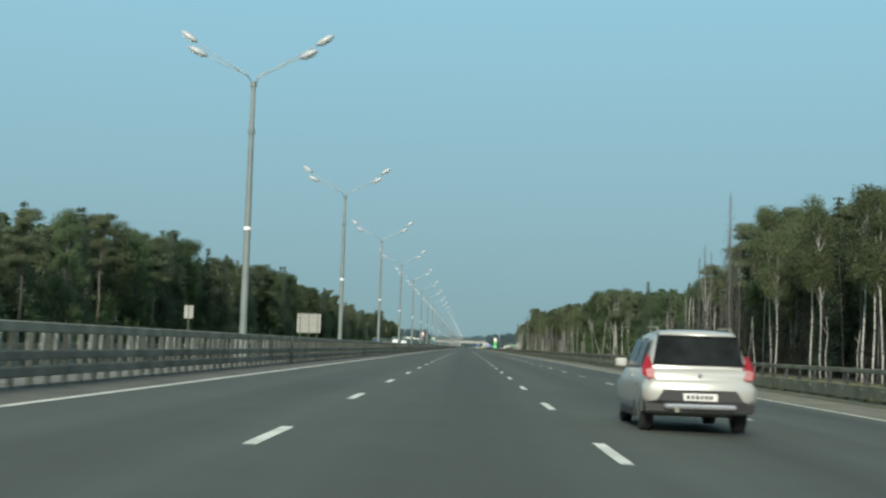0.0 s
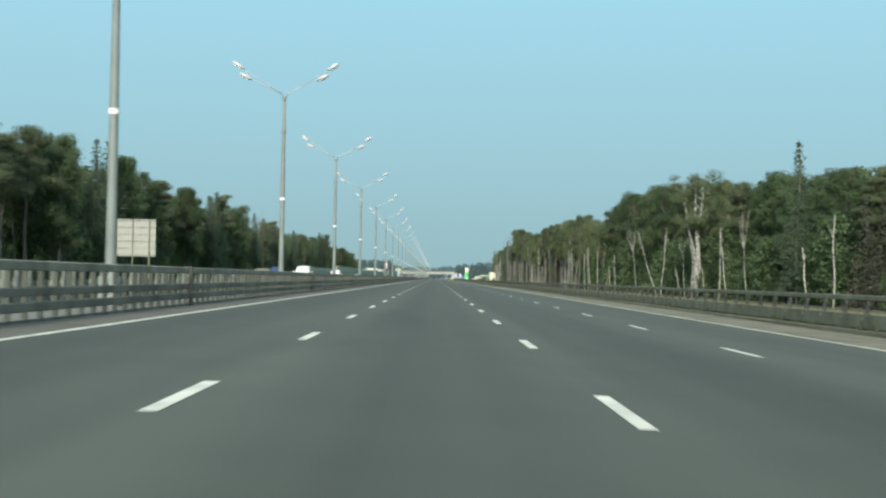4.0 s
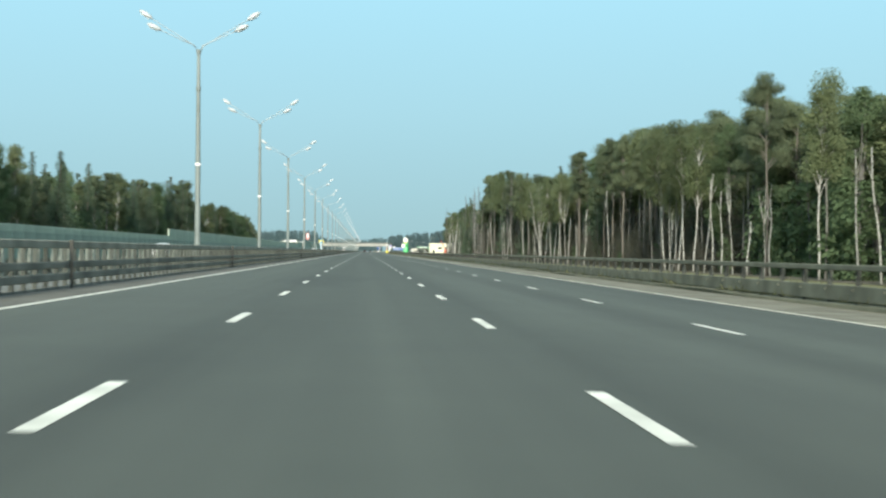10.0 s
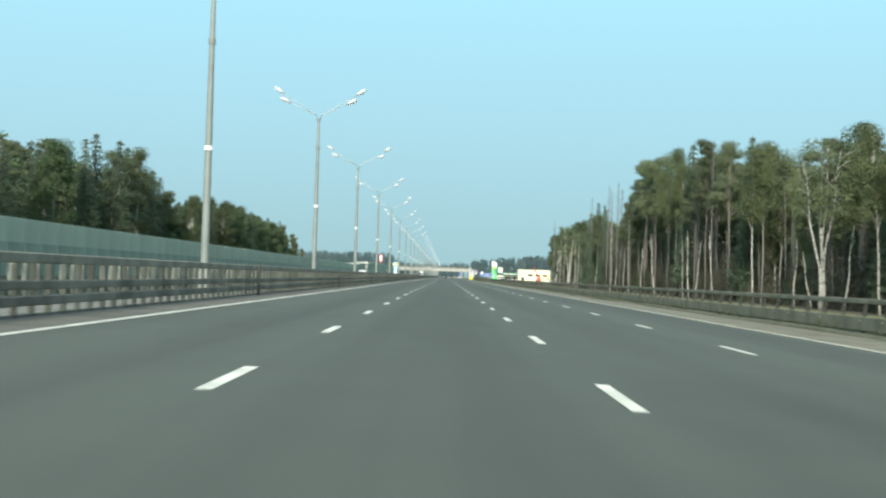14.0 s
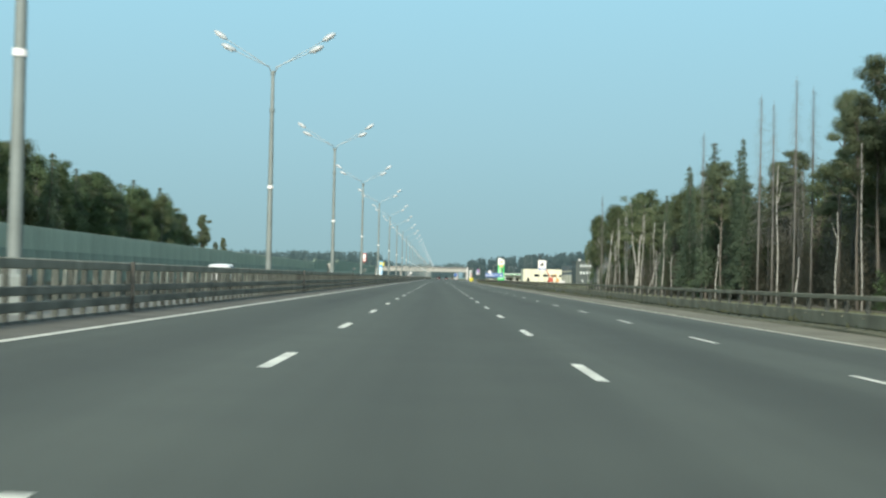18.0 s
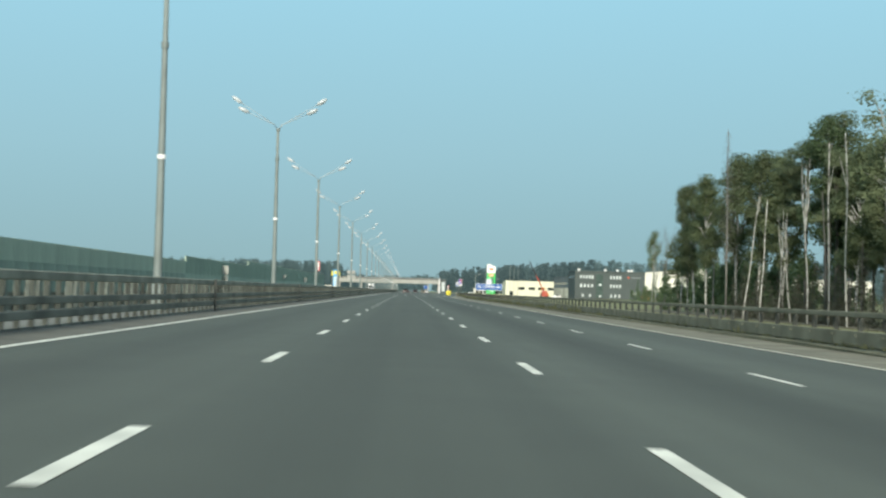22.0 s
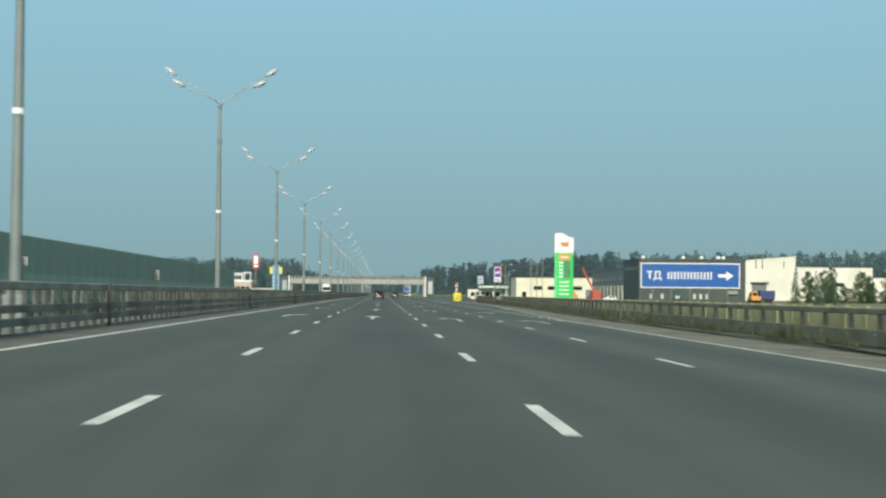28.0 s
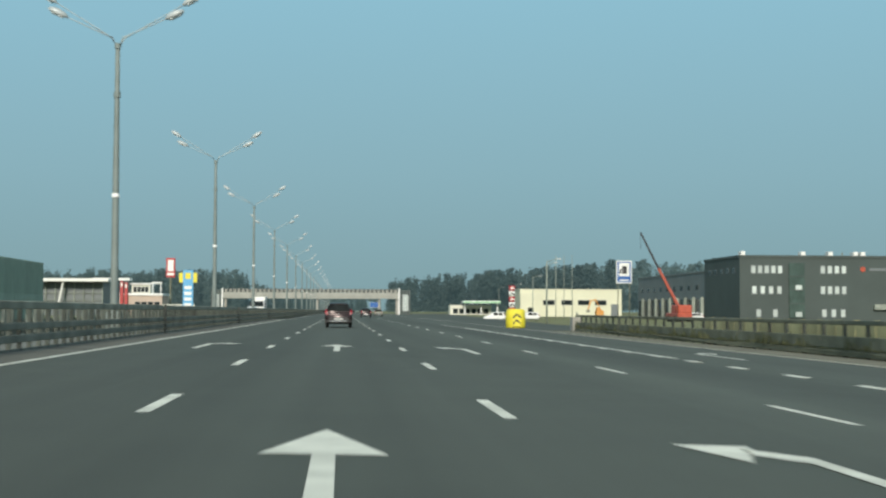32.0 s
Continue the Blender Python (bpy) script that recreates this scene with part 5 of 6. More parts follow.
# ---- buildings past the forest ----
def window_row(parent, x0, x1, y, z0, z1, count, width, mat=GLASS, frame=None, axis="x"):
    """Recessed windows on a wall that faces -y (axis x) or -x (axis y)."""
    for k in range(count):
        c = x0 + (x1 - x0) * (k + 0.5) / count
        w = width / 2
        for name, m, grow, off in (("window_frame", frame or GREY_CLAD, 0.12, 0.03), ("pane", mat, 0.0, 0.05)):
            a, b2 = c - w - grow, c + w + grow
            g = Geo()
            if axis == "x":
                g.box(a, b2, y - off, y + 0.05, z0 - grow, z1 + grow)
            else:
                g.box(y - off, y + 0.05, a, b2, z0 - grow, z1 + grow)
            part(name, g, m, parent)


def shell(s, x0, x1, y0, y1, z0, z1, wall, roof=GREY_CLAD, parapet=0.35):
    part("wall", Geo().box(x0, x1, y0, y1, z0, z1), wall, s)
    part("roof_edge", Geo().box(x0 - 0.15, x1 + 0.15, y0 - 0.15, y1 + 0.15, z1, z1 + parapet), roof, s)


b = thing("dark_office_building", "dark grey clad three-storey building with pale windows", "building")
shell(b, 75.5, 107, 1366, 1391, -0.6, 11.4, DARK_CLAD, DARK_CLAD, 0.5)
for z, cols in ((0.2, (2, 3)), (4.6, (4, 4)), (8.5, (5, 4))):
    window_row(b, 77.5, 84.0, 1366, z, z + 1.35, cols[0], 0.75, GLASS_LIT)
    window_row(b, 91.0, 96.5, 1366, z, z + 1.35, cols[1], 0.75, GLASS_LIT)
part("glass_bay", Geo().box(85.0, 88.0, 1365.6, 1366.2, 0.0, 10.4), BAY_GLASS, b)
for z in (2.6, 5.2, 7.8):
    part("transom", Geo().box(85.0, 88.0, 1365.5, 1365.6, z, z + 0.15), DARK_CLAD, b)
for z in (0.2, 5.3):
    part("bay_light", Geo().box(86.2, 87.4, 1365.5, 1365.65, z, z + 0.9), GLASS_LIT, b)
window_row(b, 1368, 1389, 75.5, 8.6, 9.5, 5, 1.6, GLASS, axis="y")
part("emblem", Geo().disc((99.5, 1365.9, 9.3), 0.5, (0, 1, 0), 0.1, 16), CRANE_RED, b)
part("letter_bar", Geo().box(100.8, 105.2, 1365.85, 1366, 9.0, 9.5), GREY_CLAD, b)
part("awning", Geo().box(101.5, 104.5, 1365.2, 1366, 1.6, 2.6), STEEL_PALE, b)
for x in (78, 90, 95.5, 100.5, 102):
    part("roof_unit", Geo().bevel_box(x - 0.45, x + 0.45, 1372, 1374, 11.8, 12.9, 0.08), SIGN_WHITE, b)
b = thing("grey_hall", "long grey hall with pale columns along its gates", "building")
shell(b, 75.8, 104, 1391.2, 1456, -0.6, 9.3, GREY_CLAD)
for k in range(9):
    y = 1393 + k * 7.0
    part("column", Geo().box(75.1, 75.7, y - 0.45, y + 0.45, -0.6, 4.2), STEEL_PALE, b)
    part("gate", Geo().box(75.65, 75.8, y + 1.4, y + 5.6, -0.6, 3.8), GLASS, b)
window_row(b, 1395, 1454, 75.8, 5.8, 6.8, 9, 2.2, GLASS, axis="y")
b = thing("cream_workshop", "cream clad flat-roofed workshop with dark slit windows", "building")
shell(b, 58, 91.5, 1552, 1575, -1.2, 8.0, CREAM, CREAM, 0.3)
part("wing", Geo().box(58.0, 65, 1551, 1552, -1.2, 6.9), CREAM, b)
for x in (67.5, 73.5, 79.0, 84.6):
    window_row(b, x - 2, x + 2, 1552, 3.2, 4.6, 1, 3.6)
part("door", Geo().box(60.5, 62.3, 1550.9, 1551.02, -1.2, 2.2), GLASS, b)
part("gate", Geo().box(88, 90.5, 1551.9, 1552.05, -1.2, 3.4), GREY_CLAD, b)
b = thing("white_hall", "white rendered hall with a higher block under a slanting roof", "building")
high = lambda x: 14.4 + 0.087 * (x - 138)
g = Geo().add([(x, y, z) for y in (1515, 1560) for x in (118, 168) for z in (-1.0, high(x))], [(0, 2, 3, 1), (4, 5, 7, 6), (0, 1, 5, 4), (2, 6, 7, 3), (1, 3, 7, 5), (0, 4, 6, 2)])
part("wall", g, WHITE_WALL, b)
g = Geo().add([(x, y, high(x) + z) for y in (1514.8, 1560.2) for x in (117.8, 168.2) for z in (0.0, 0.45)], [(0, 2, 3, 1), (4, 5, 7, 6), (0, 1, 5, 4), (2, 6, 7, 3), (1, 3, 7, 5), (0, 4, 6, 2)])
part("roof_edge", g, WHITE_WALL, b)
shell(b, 168, 200, 1516, 1560, -1.0, 12.6, WHITE_WALL, WHITE_WALL, 0.4)
shell(b, 200, 216, 1517, 1560, -1.0, 8.6, WHITE_WALL, WHITE_WALL, 0.3)
window_row(b, 180, 202, 1516, 5.4, 6.7, 2, 5.0)
for k in range(5):
    part("pilaster", Geo().box(172.4 + k * 6.0, 172.7 + k * 6.0, 1515.85, 1516.05, -1.0, 12.6), WHITE_WALL, b)
part("gate", Geo().box(150, 156, 1514.9, 1515.1, -1.0, 6.4), GREY_CLAD, b)
part("awning", Geo().box(149.4, 156.6, 1513.4, 1515, 6.5, 6.9), GREY_CLAD, b)
for x, z0, z1 in ((151.6, 12.4, 19.0), (154.2, 12.4, 18.4), (163.0, 12.8, 15.2)):
    part("flue", Geo().tube([(x, 1515, z0), (x, 1514.5, z0 + 0.4), (x, 1514.5, z1)], 0.2, 8), STEEL_PALE, b)
    part("flue_cap", Geo().tube([(x, 1514.5, z1), (x, 1514.5, z1 + 0.2)], [0.34, 0.1], 8), STEEL_PALE, b)
b = thing("white_store", "long low white store among the pines", "building")
shell(b, 218, 262, 1515, 1550, -1.0, 12.4, WHITE_WALL, WHITE_WALL, 0.4)
window_row(b, 221, 259, 1515, 4.6, 6.4, 6, 3.4)

# mobile crane
s = thing("mobile_crane", "orange-red mobile crane with a raised dark boom", "crane", (60.2, 1352, -0.75))
part("chassis", Geo().bevel_box(-1.3, 1.3, -4.5, 4.5, 0.7, 1.6, 0.15), CRANE_RED, s)
part("cab", Geo().bevel_box(-1.25, 1.25, -4.5, -2.6, 1.5, 3.0, 0.2), CRANE_RED, s)
part("turret", Geo().bevel_box(-0.9, 1.0, -1.2, 2.2, 1.5, 3.0, 0.2), CRANE_RED, s)
root, mid, tip = Vector((0.2, 0.6, 2.6)), Vector((-3.3, 1.6, 9.6)), Vector((-6.3, 2.6, 16.1))
part("boom", Geo().tube([root, mid], [0.30, 0.24], 6), CRANE_RED, s)
part("boom_top", Geo().tube([mid, tip], [0.20, 0.15], 6), BLACK, s, "dark upper boom section")
part("hook", Geo().tube([tip, tip + Vector((0, 0, -3.0))], 0.04, 5), BLACK, s)
for y in (-3.4, -1.9, 1.6, 3.2):
    for x in (-1.15, 1.15):
        part("wheel", Geo().disc((x, y, 0.55), 0.55, (1, 0, 0), 0.4, 16), TYRE, s)

# flag poles and lamp posts on the forecourts
for x, y, h in ((52, 1440, 15.5), (54, 1440, 15.5), (56, 1440, 15.5), (33, 1330, 9.5), (40, 1395, 9), (47, 1480, 9), (52, 1560, 9.5), (27, 1290, 8.5), (95, 1375, 9.5), (160, 1455, 12.3)):
    s = thing("mast", "thin pale steel mast on the forecourt", "mast", (x, y, -0.8), group="masts on the forecourts")
    part("shaft", Geo().tube([(0, 0, 0), (0, 0, h)], [0.11, 0.06], 8), STEEL_PALE, s, smooth=True)
    if h < 12:
        part("arm", Geo().tube([(0, 0, h - 0.1), (1.3, 0, h + 0.25)], 0.05, 6), STEEL_PALE, s)
        part("lamp_head", Geo().bevel_box(1.2, 1.9, -0.15, 0.15, h + 0.2, h + 0.34, 0.04), LAMP_SHELL, s)

# footbridge
s = thing("footbridge", "grey covered footbridge across the motorway with stair towers", "footbridge", (0, 1600, 0))
part("deck", Geo().box(-42, 20.5, -1.6, 1.6, 5.3, 7.45), BRIDGE_PALE, s, "pale deck beam")
part("ledge", Geo().box(-42, 20.5, -1.75, -1.6, 6.15, 6.35), BRIDGE_GREY, s)
for z in (7.75, 8.2, 8.65):
    part("rail", Geo().box(-42, 20.5, -1.56, -1.48, z, z + 0.1), DARK_CLAD, s)
part("screen", Geo().box(-42, 20.5, -1.46, -1.42, 7.5, 8.6), BRIDGE_GREY, s, "pale parapet screen")
for k in range(42):
    x = -41.5 + 1.5 * k
    part("rail_post", Geo().box(x - 0.3, x + 0.3, -1.64, -1.5, 7.45, 8.8), DARK_CLAD, s)
for x in (-41, -27.6, -8.6, 13.5, 19.8):
    part("pier", Geo().bevel_box(x - 0.4, x + 0.4, -0.8, 0.8, -0.6, 5.3, 0.1), BRIDGE_GREY, s)
for x, side in ((-44.2, 1), (22.7, -1)):
    part("stair_tower", Geo().box(x - 1.9, x + 1.9, -2.2, 2.2, -0.6, 8.4), DARK_CLAD, s)
    part("tower_frame", Geo().box(x + side * 2.15 - 0.25, x + side * 2.15 + 0.25, -2.5, 2.5, -0.6, 8.9), WHITE_PANEL, s)
    part("tower_glass", Geo().box(x - 0.9, x + 1.1, -2.28, -2.2, 1.0, 6.8), GLASS_LIT, s)
    for k in range(4):
        part("slat", Geo().box(x - 1.5 + k, x - 1.38 + k, -2.34, -2.2, 0, 8.2), GREY_CLAD, s)

# left-hand services: restaurant, canopy, totems
b = thing("restaurant", "low white and pinkish roadside restaurant with red pylons", "building")
part("wall", Geo().box(-63, -49, 1490, 1504, -0.3, 5.0), PINK_WALL, b, "pinkish cream lower wall")
part("roof_edge", Geo().box(-63.3, -48.7, 1489.6, 1504.3, 5.0, 5.6), WHITE_PANEL, b)
part("upper_storey", Geo().box(-57.4, -52.4, 1491, 1499, 5.6, 8.0), WHITE_WALL, b)
part("upper_roof", Geo().box(-57.8, -52.0, 1490.4, 1499.5, 8.0, 8.4), WHITE_PANEL, b)
window_row(b, -57.0, -52.8, 1491, 6.0, 7.3, 4, 0.7)
for x in (-51.6, -49.4):
    part("frame_post", Geo().box(x - 0.12, x + 0.12, 1490.2, 1490.5, 5.6, 8.3), WHITE_PANEL, b)
part("frame_beam", Geo().box(-52.0, -49.2, 1490.15, 1490.55, 8.3, 8.7), WHITE_PANEL, b)
part("canopy", Geo().box(-67.6, -57.6, 1488.5, 1493, 9.1, 9.75), WHITE_PANEL, b, "thin white slab canopy")
for x, z in ((-59.8, 9.0), (-58.6, 8.6)):
    part("red_pylon", Geo().bevel_box(x - 0.42, x + 0.42, 1488.8, 1489.6, -0.3, z, 0.05), RED, b)
    part("pylon_mark", Geo().box(x - 0.2, x + 0.2, 1488.74, 1488.8, z - 1.6, z - 0.5), SIGN_WHITE, b)
window_row(b, -56.5, -49.5, 1490, 0.6, 3.2, 4, 1.3)
part("fence_wall", Geo().box(-48.8, -40, 1489, 1489.3, -0.3, 2.6), WHITE_WALL, b, "low pale boundary wall")
b = thing("showroom", "glazed grey showroom under a white steel canopy", "building")
shell(b, -92, -56.5, 1440, 1465, -0.3, 7.4, GREY_CLAD, STEEL_PALE, 0.3)
for k in range(9):
    part("mullion", Geo().box(-74 + k * 2.2 - 0.12, -74 + k * 2.2 + 0.12, 1439.5, 1440, -0.3, 7.6), STEEL_PALE, b)
for z in (1.5, 3.2, 4.9, 6.6):
    part("transom", Geo().box(-74, -56.5, 1439.6, 1439.9, z, z + 0.15), STEEL_PALE, b)
part("canopy", Geo().box(-76, -54.5, 1436, 1441, 7.7, 8.4), SIGN_WHITE, b)
part("canopy_strut", Geo().tube([(-66.5, 1437, -0.3), (-65, 1437, 8)], 0.25, 6), SIGN_WHITE, b)
s = thing("red_totem", "tall red and white advertising totem on a pole", "advertising sign", (-49, 1508, -0.2))
part("pole", Geo().tube([(0, 0, 0), (0, 0, 11)], 0.3, 8), STEEL, s)
part("box", Geo().bevel_box(-1.3, 1.3, -0.3, 0.3, 10.6, 16.2, 0.1), RED, s)
part("picture", Geo().box(-0.8, 0.8, -0.34, -0.3, 12.4, 15.6), SIGN_WHITE, s)
part("text_bar", Geo().box(-0.9, 0.9, -0.34, -0.3, 11.2, 11.9), SIGN_WHITE, s)
s = thing("blue_totem", "light blue price totem with yellow wings", "price sign", (-34.6, 1424, -0.1))
part("column", Geo().bevel_box(-1.15, 1.15, -0.3, 0.3, 0, 10.2, 0.08), SKYBLUE, s)
part("wing", Geo().box(-2.0, -1.15, -0.28, 0.28, 7.4, 9.6), YELLOW, s)
part("wing", Geo().box(1.15, 2.0, -0.28, 0.28, 7.4, 9.6), YELLOW, s)
part("emblem", Geo().box(-0.6, 0.6, -0.34, -0.3, 8.2, 9.6), YELLOW, s)
for k in range(4):
    part("text_bar", Geo().box(-0.8, 0.8, -0.33, -0.3, 2.0 + k * 1.3, 2.7 + k * 1.3), SIGN_WHITE, s)
part("foot", Geo().box(-1.0, 1.0, -0.33, -0.3, 0.2, 1.3), RED, s)
# filling station beyond the exit
s = thing("filling_station", "small white filling station with a thin green canopy stripe", "filling station", (56, 1700, -0.6))
part("shop", Geo().box(-9, 9, 0, 9, 0, 4.2), WHITE_WALL, s)
part("canopy", Geo().box(-4, 12, -9, -1, 5.0, 6.0), WHITE_PANEL, s)
part("fascia", Geo().box(-4.05, 12.05, -9.08, -9.0, 5.25, 5.55), TOTEM_GREEN, s)
for x in (-3, 4, 11):
    part("column", Geo().box(x - 0.25, x + 0.25, -5.3, -4.7, 0, 5), WHITE_PANEL, s)
window_row(s, -8, 8, 0, 0.6, 2.6, 6, 1.9)

# ---- vehicles ----
def loft(rings):
    """Closed skin over cross-sections, each a list of points of the same length."""
    n = len(rings[0])
    v = [p for r in rings for p in r]
    f = [(i * n + k, i * n + (k + 1) % n, (i + 1) * n + (k + 1) % n, (i + 1) * n + k) for i in range(len(rings) - 1) for k in range(n)]
    f += [tuple(range(n - 1, -1, -1)), tuple((len(rings) - 1) * n + k for k in range(n))]
    return Geo().add(v, f)


def ring_body(y, zb, zm, zt, wb, wm, wt):
    half = [(wb * 0.9, zb), (wb, zb + 0.07), (wm, zm - 0.12), (wm, zm + 0.06), (wt, zt - 0.03), (wt - 0.05, zt)]
    return [(x, y, z) for x, z in half] + [(-x, y, z) for x, z in reversed(half)]


def hatchback(name, label, at, paint, trim=PLASTIC, rails=True, turn=0.0):
    """A five-door hatchback seen mostly from behind; y = 0 is its tail, it points to +y."""
    c = thing(name, label, "car", at, turn)
    W = 0.875
    st = ((0.0, .42, .66, .90, .70, .76, .70), (0.06, .36, .66, .96, .80, .85, .76), (0.25, .30, .66, .99, .84, W, .80), (0.9, .22, .64, .99, .85, W, .82), (2.0, .22, .62, .97, .85, W, .83),
          (2.9, .22, .62, .95, .85, W, .82), (3.3, .24, .62, .92, .85, W, .78), (3.8, .28, .60, .84, .82, .84, .70), (4.0, .36, .58, .72, .72, .76, .62))
    part("body", loft([ring_body(*s) for s in st]), paint, c, smooth=True)

    def ring_top(y, z0, z1, w0, w1):
        half = [(w0, z0), (w1 + (w0 - w1) * 0.35, z0 + (z1 - z0) * 0.6), (w1, z1 - 0.07), (w1 - 0.09, z1 - 0.01), (w1 * 0.5, z1 + 0.02)]
        return [(x, y, z) for x, z in half] + [(-x, y, z) for x, z in reversed(half)]
    tops = ((0.16, .93, 1.00, .79, .76), (0.34, .94, 1.43, .80, .64), (0.52, .95, 1.51, .81, .62), (1.3, .95, 1.56, .82, .62), (2.1, .94, 1.53, .82, .62), (2.5, .93, 1.40, .81, .66), (3.05, .90, .98, .78, .74))
    part("cabin", loft([ring_top(*s) for s in tops]), paint, c, smooth=True)
    q = [(-.71, .145, 1.03), (.71, .145, 1.03), (.615, .335, 1.47), (-.615, .335, 1.47)]
    part("rear_window", Geo().add(q + [(x * 0.99, y - 0.02, z + .004) for x, y, z in q], [(7, 6, 5, 4), (0, 1, 5, 4), (1, 2, 6, 5), (2, 3, 7, 6), (3, 0, 4, 7)]), CAR_GLASS, c)
    part("spoiler", loft([[(x, y, z) for x, z in ((-.60, 1.475), (.60, 1.475), (.58, zt), (.2, zt + .02), (-.2, zt + .02), (-.58, zt))] for y, zt in ((.27, 1.495), (.40, 1.53), (.60, 1.555))]), paint, c, smooth=True)
    for s in (-1, 1):
        for y0, y1 in ((0.62, 1.32), (1.40, 2.35)):
            a = [(s * .81, y0, 1.0), (s * .815, y1, 1.0), (s * .675, y1 - (.12 if y1 > 2 else 0), 1.42), (s * .675, y0 + .05, 1.43)]
            p = [(x + s * .018, y, z + .004) for x, y, z in a]
            part("side_window", Geo().add(a + p, [(4, 5, 6, 7), (7, 6, 5, 4), (0, 1, 5, 4), (2, 3, 7, 6)]), CAR_GLASS, c)
        lamp = [(s * .675, -.03, .83), (s * .79, .0, .81), (s * .872, .10, .88), (s * .866, .22, 1.02), (s * .79, .25, 1.19), (s * .735, .17, 1.07)]
        back = [(x * .96, y + .10, z) for x, y, z in lamp]
        tl = part("tail_lamp", Geo().add(lamp + back, [tuple(range(6)), tuple(range(5, -1, -1))] + [(i, 6 + i, 6 + (i + 1) % 6, (i + 1) % 6) for i in range(6)]), RED_GLASS, c)
        part("reversing_lamp", Geo().add([(s * .68, -.036, .83), (s * .80, .0, .83), (s * .83, .03, .95), (s * .71, .0, .99)], [(0, 1, 2, 3)]).add([(s * .68, -.036, .83), (s * .80, .0, .83), (s * .83, .03, .95), (s * .71, .0, .99)], [(3, 2, 1, 0)]), LAMP_PINK, tl, "clear lamp field")
        part("mirror", Geo().bevel_box(s * .93 - .10, s * .93 + .10, 2.42, 2.56, .96, 1.10, .03), paint, c)
        if rails:
            part("roof_rail", Geo().tube([(s * .57, .55, 1.53), (s * .58, .7, 1.60), (s * .58, 1.8, 1.61), (s * .57, 1.95, 1.55)], .018, 6), STEEL_DARK, c)
        part("door_handle", Geo().box(s * .868 - .012, s * .868 + .012, 1.42, 1.58, .82, .85), paint, c)
        part("wheel_arch", Geo().tube([(s * .845, .72 + .40 * math.cos(w), .31 + .40 * math.sin(w)) for w in np.linspace(0, math.pi, 9)], .035, 5), trim, c)
        part("sill", Geo().bevel_box(s * .83 - .05, s * .83 + .05, 1.1, 2.9, .20, .34, .02), trim, c)
        for y in (.72, 3.31):
            wl_ = part("wheel", Geo().disc((s * .735, y, .315), .20, (1, 0, 0), .16, 16), STEEL_DARK, c)
            part("tyre", Geo().tube([(s * .735 - d, y, .315) for d in (-.095, -.08, .08, .095)], [.28, .315, .315, .28], 22), TYRE, wl_, smooth=True)
            part("rim", Geo().disc((s * .835, y, .315), .185, (1, 0, 0), .02, 16), CHROME, wl_)
    out_b = [(-.83, .34), (.83, .34), (.845, .46), (.66, .50), (.55, .66), (-.55, .66), (-.66, .50), (-.845, .46)]
    skin = [(x, -.10 if abs(x) < .7 else -.06, z) for x, z in out_b] + [(x, .30, z) for x, z in out_b]
    part("bumper", Geo().add(skin, [tuple(range(8)), tuple(range(15, 7, -1))] + [(i, 8 + i, 8 + (i + 1) % 8, (i + 1) % 8) for i in range(8)]), trim, c, "dark grey lower bumper, higher in the middle")
    part("bumper_corner", loft([ring_body(-.05, .42, .64, .80, .66, .76, .68), ring_body(.02, .40, .64, .82, .81, .872, .78), ring_body(.30, .40, .64, .80, .84, .882, .84)]), paint, c, "body-coloured upper bumper", smooth=True)
    part("skid_plate", Geo().bevel_box(-.56, .56, -.125, .0, .37, .45, .025), CHROME, c)
    pl = part("number_plate", Geo().bevel_box(-.26, .26, -.118, -.09, .50, .61, .008), SIGN_WHITE, c)
    for k in range(6):
        part("plate_bar", Geo().box(-.21 + k * .07, -.165 + k * .07, -.122, -.117, .525, .585), BLACK, pl)
    part("badge", Geo().disc((0, -.012, .88), .035, (0, 1, 0), .02, 10), CHROME, c)
    part("name_bar", Geo().box(-.52, -.24, -.012, .02, .775, .80), CHROME, c)
    part("exhaust", Geo().tube([(-.36, .15, .37), (-.36, -.14, .36)], .04, 10), STEEL_DARK, c)
    return c


silver = hatchback("silver_hatchback", "silver five-door hatchback with roof rails driving in the next lane", (3.68, 17.8, road_z(3.67) + 0.01), SILVER)
silver.matrix_basis = silver.matrix_basis @ Matrix.Diagonal((0.95, 0.95, 0.97, 1))
hatchback("dark_hatchback", "dark brown hatchback driving ahead in the same lane", (-0.06, 1199.5, 0.01), MAROON, rails=False)
for x, y, paint, label in ((-13.5, 706, WHITE_CAR, "white hatchback on the opposite carriageway"), (-15, 255, STEEL, "grey hatchback on the opposite carriageway"),
                           (-19, 470, WHITE_CAR, "white hatchback on the opposite carriageway"), (-14, 1330, WHITE_CAR, "white hatchback far ahead on the opposite carriageway"),
                           (30, 1360, WHITE_CAR, "white hatchback parked on the forecourt"), (38, 1372, WHITE_CAR, "white hatchback parked on the forecourt"), (70, 1372, WHITE_CAR, "white hatchback parked beside the crane")):
    hatchback("hatchback", label, (x, y, 0.1 if x < 0 else -0.68), paint, rails=False, turn=180 if x < 0 else 90)


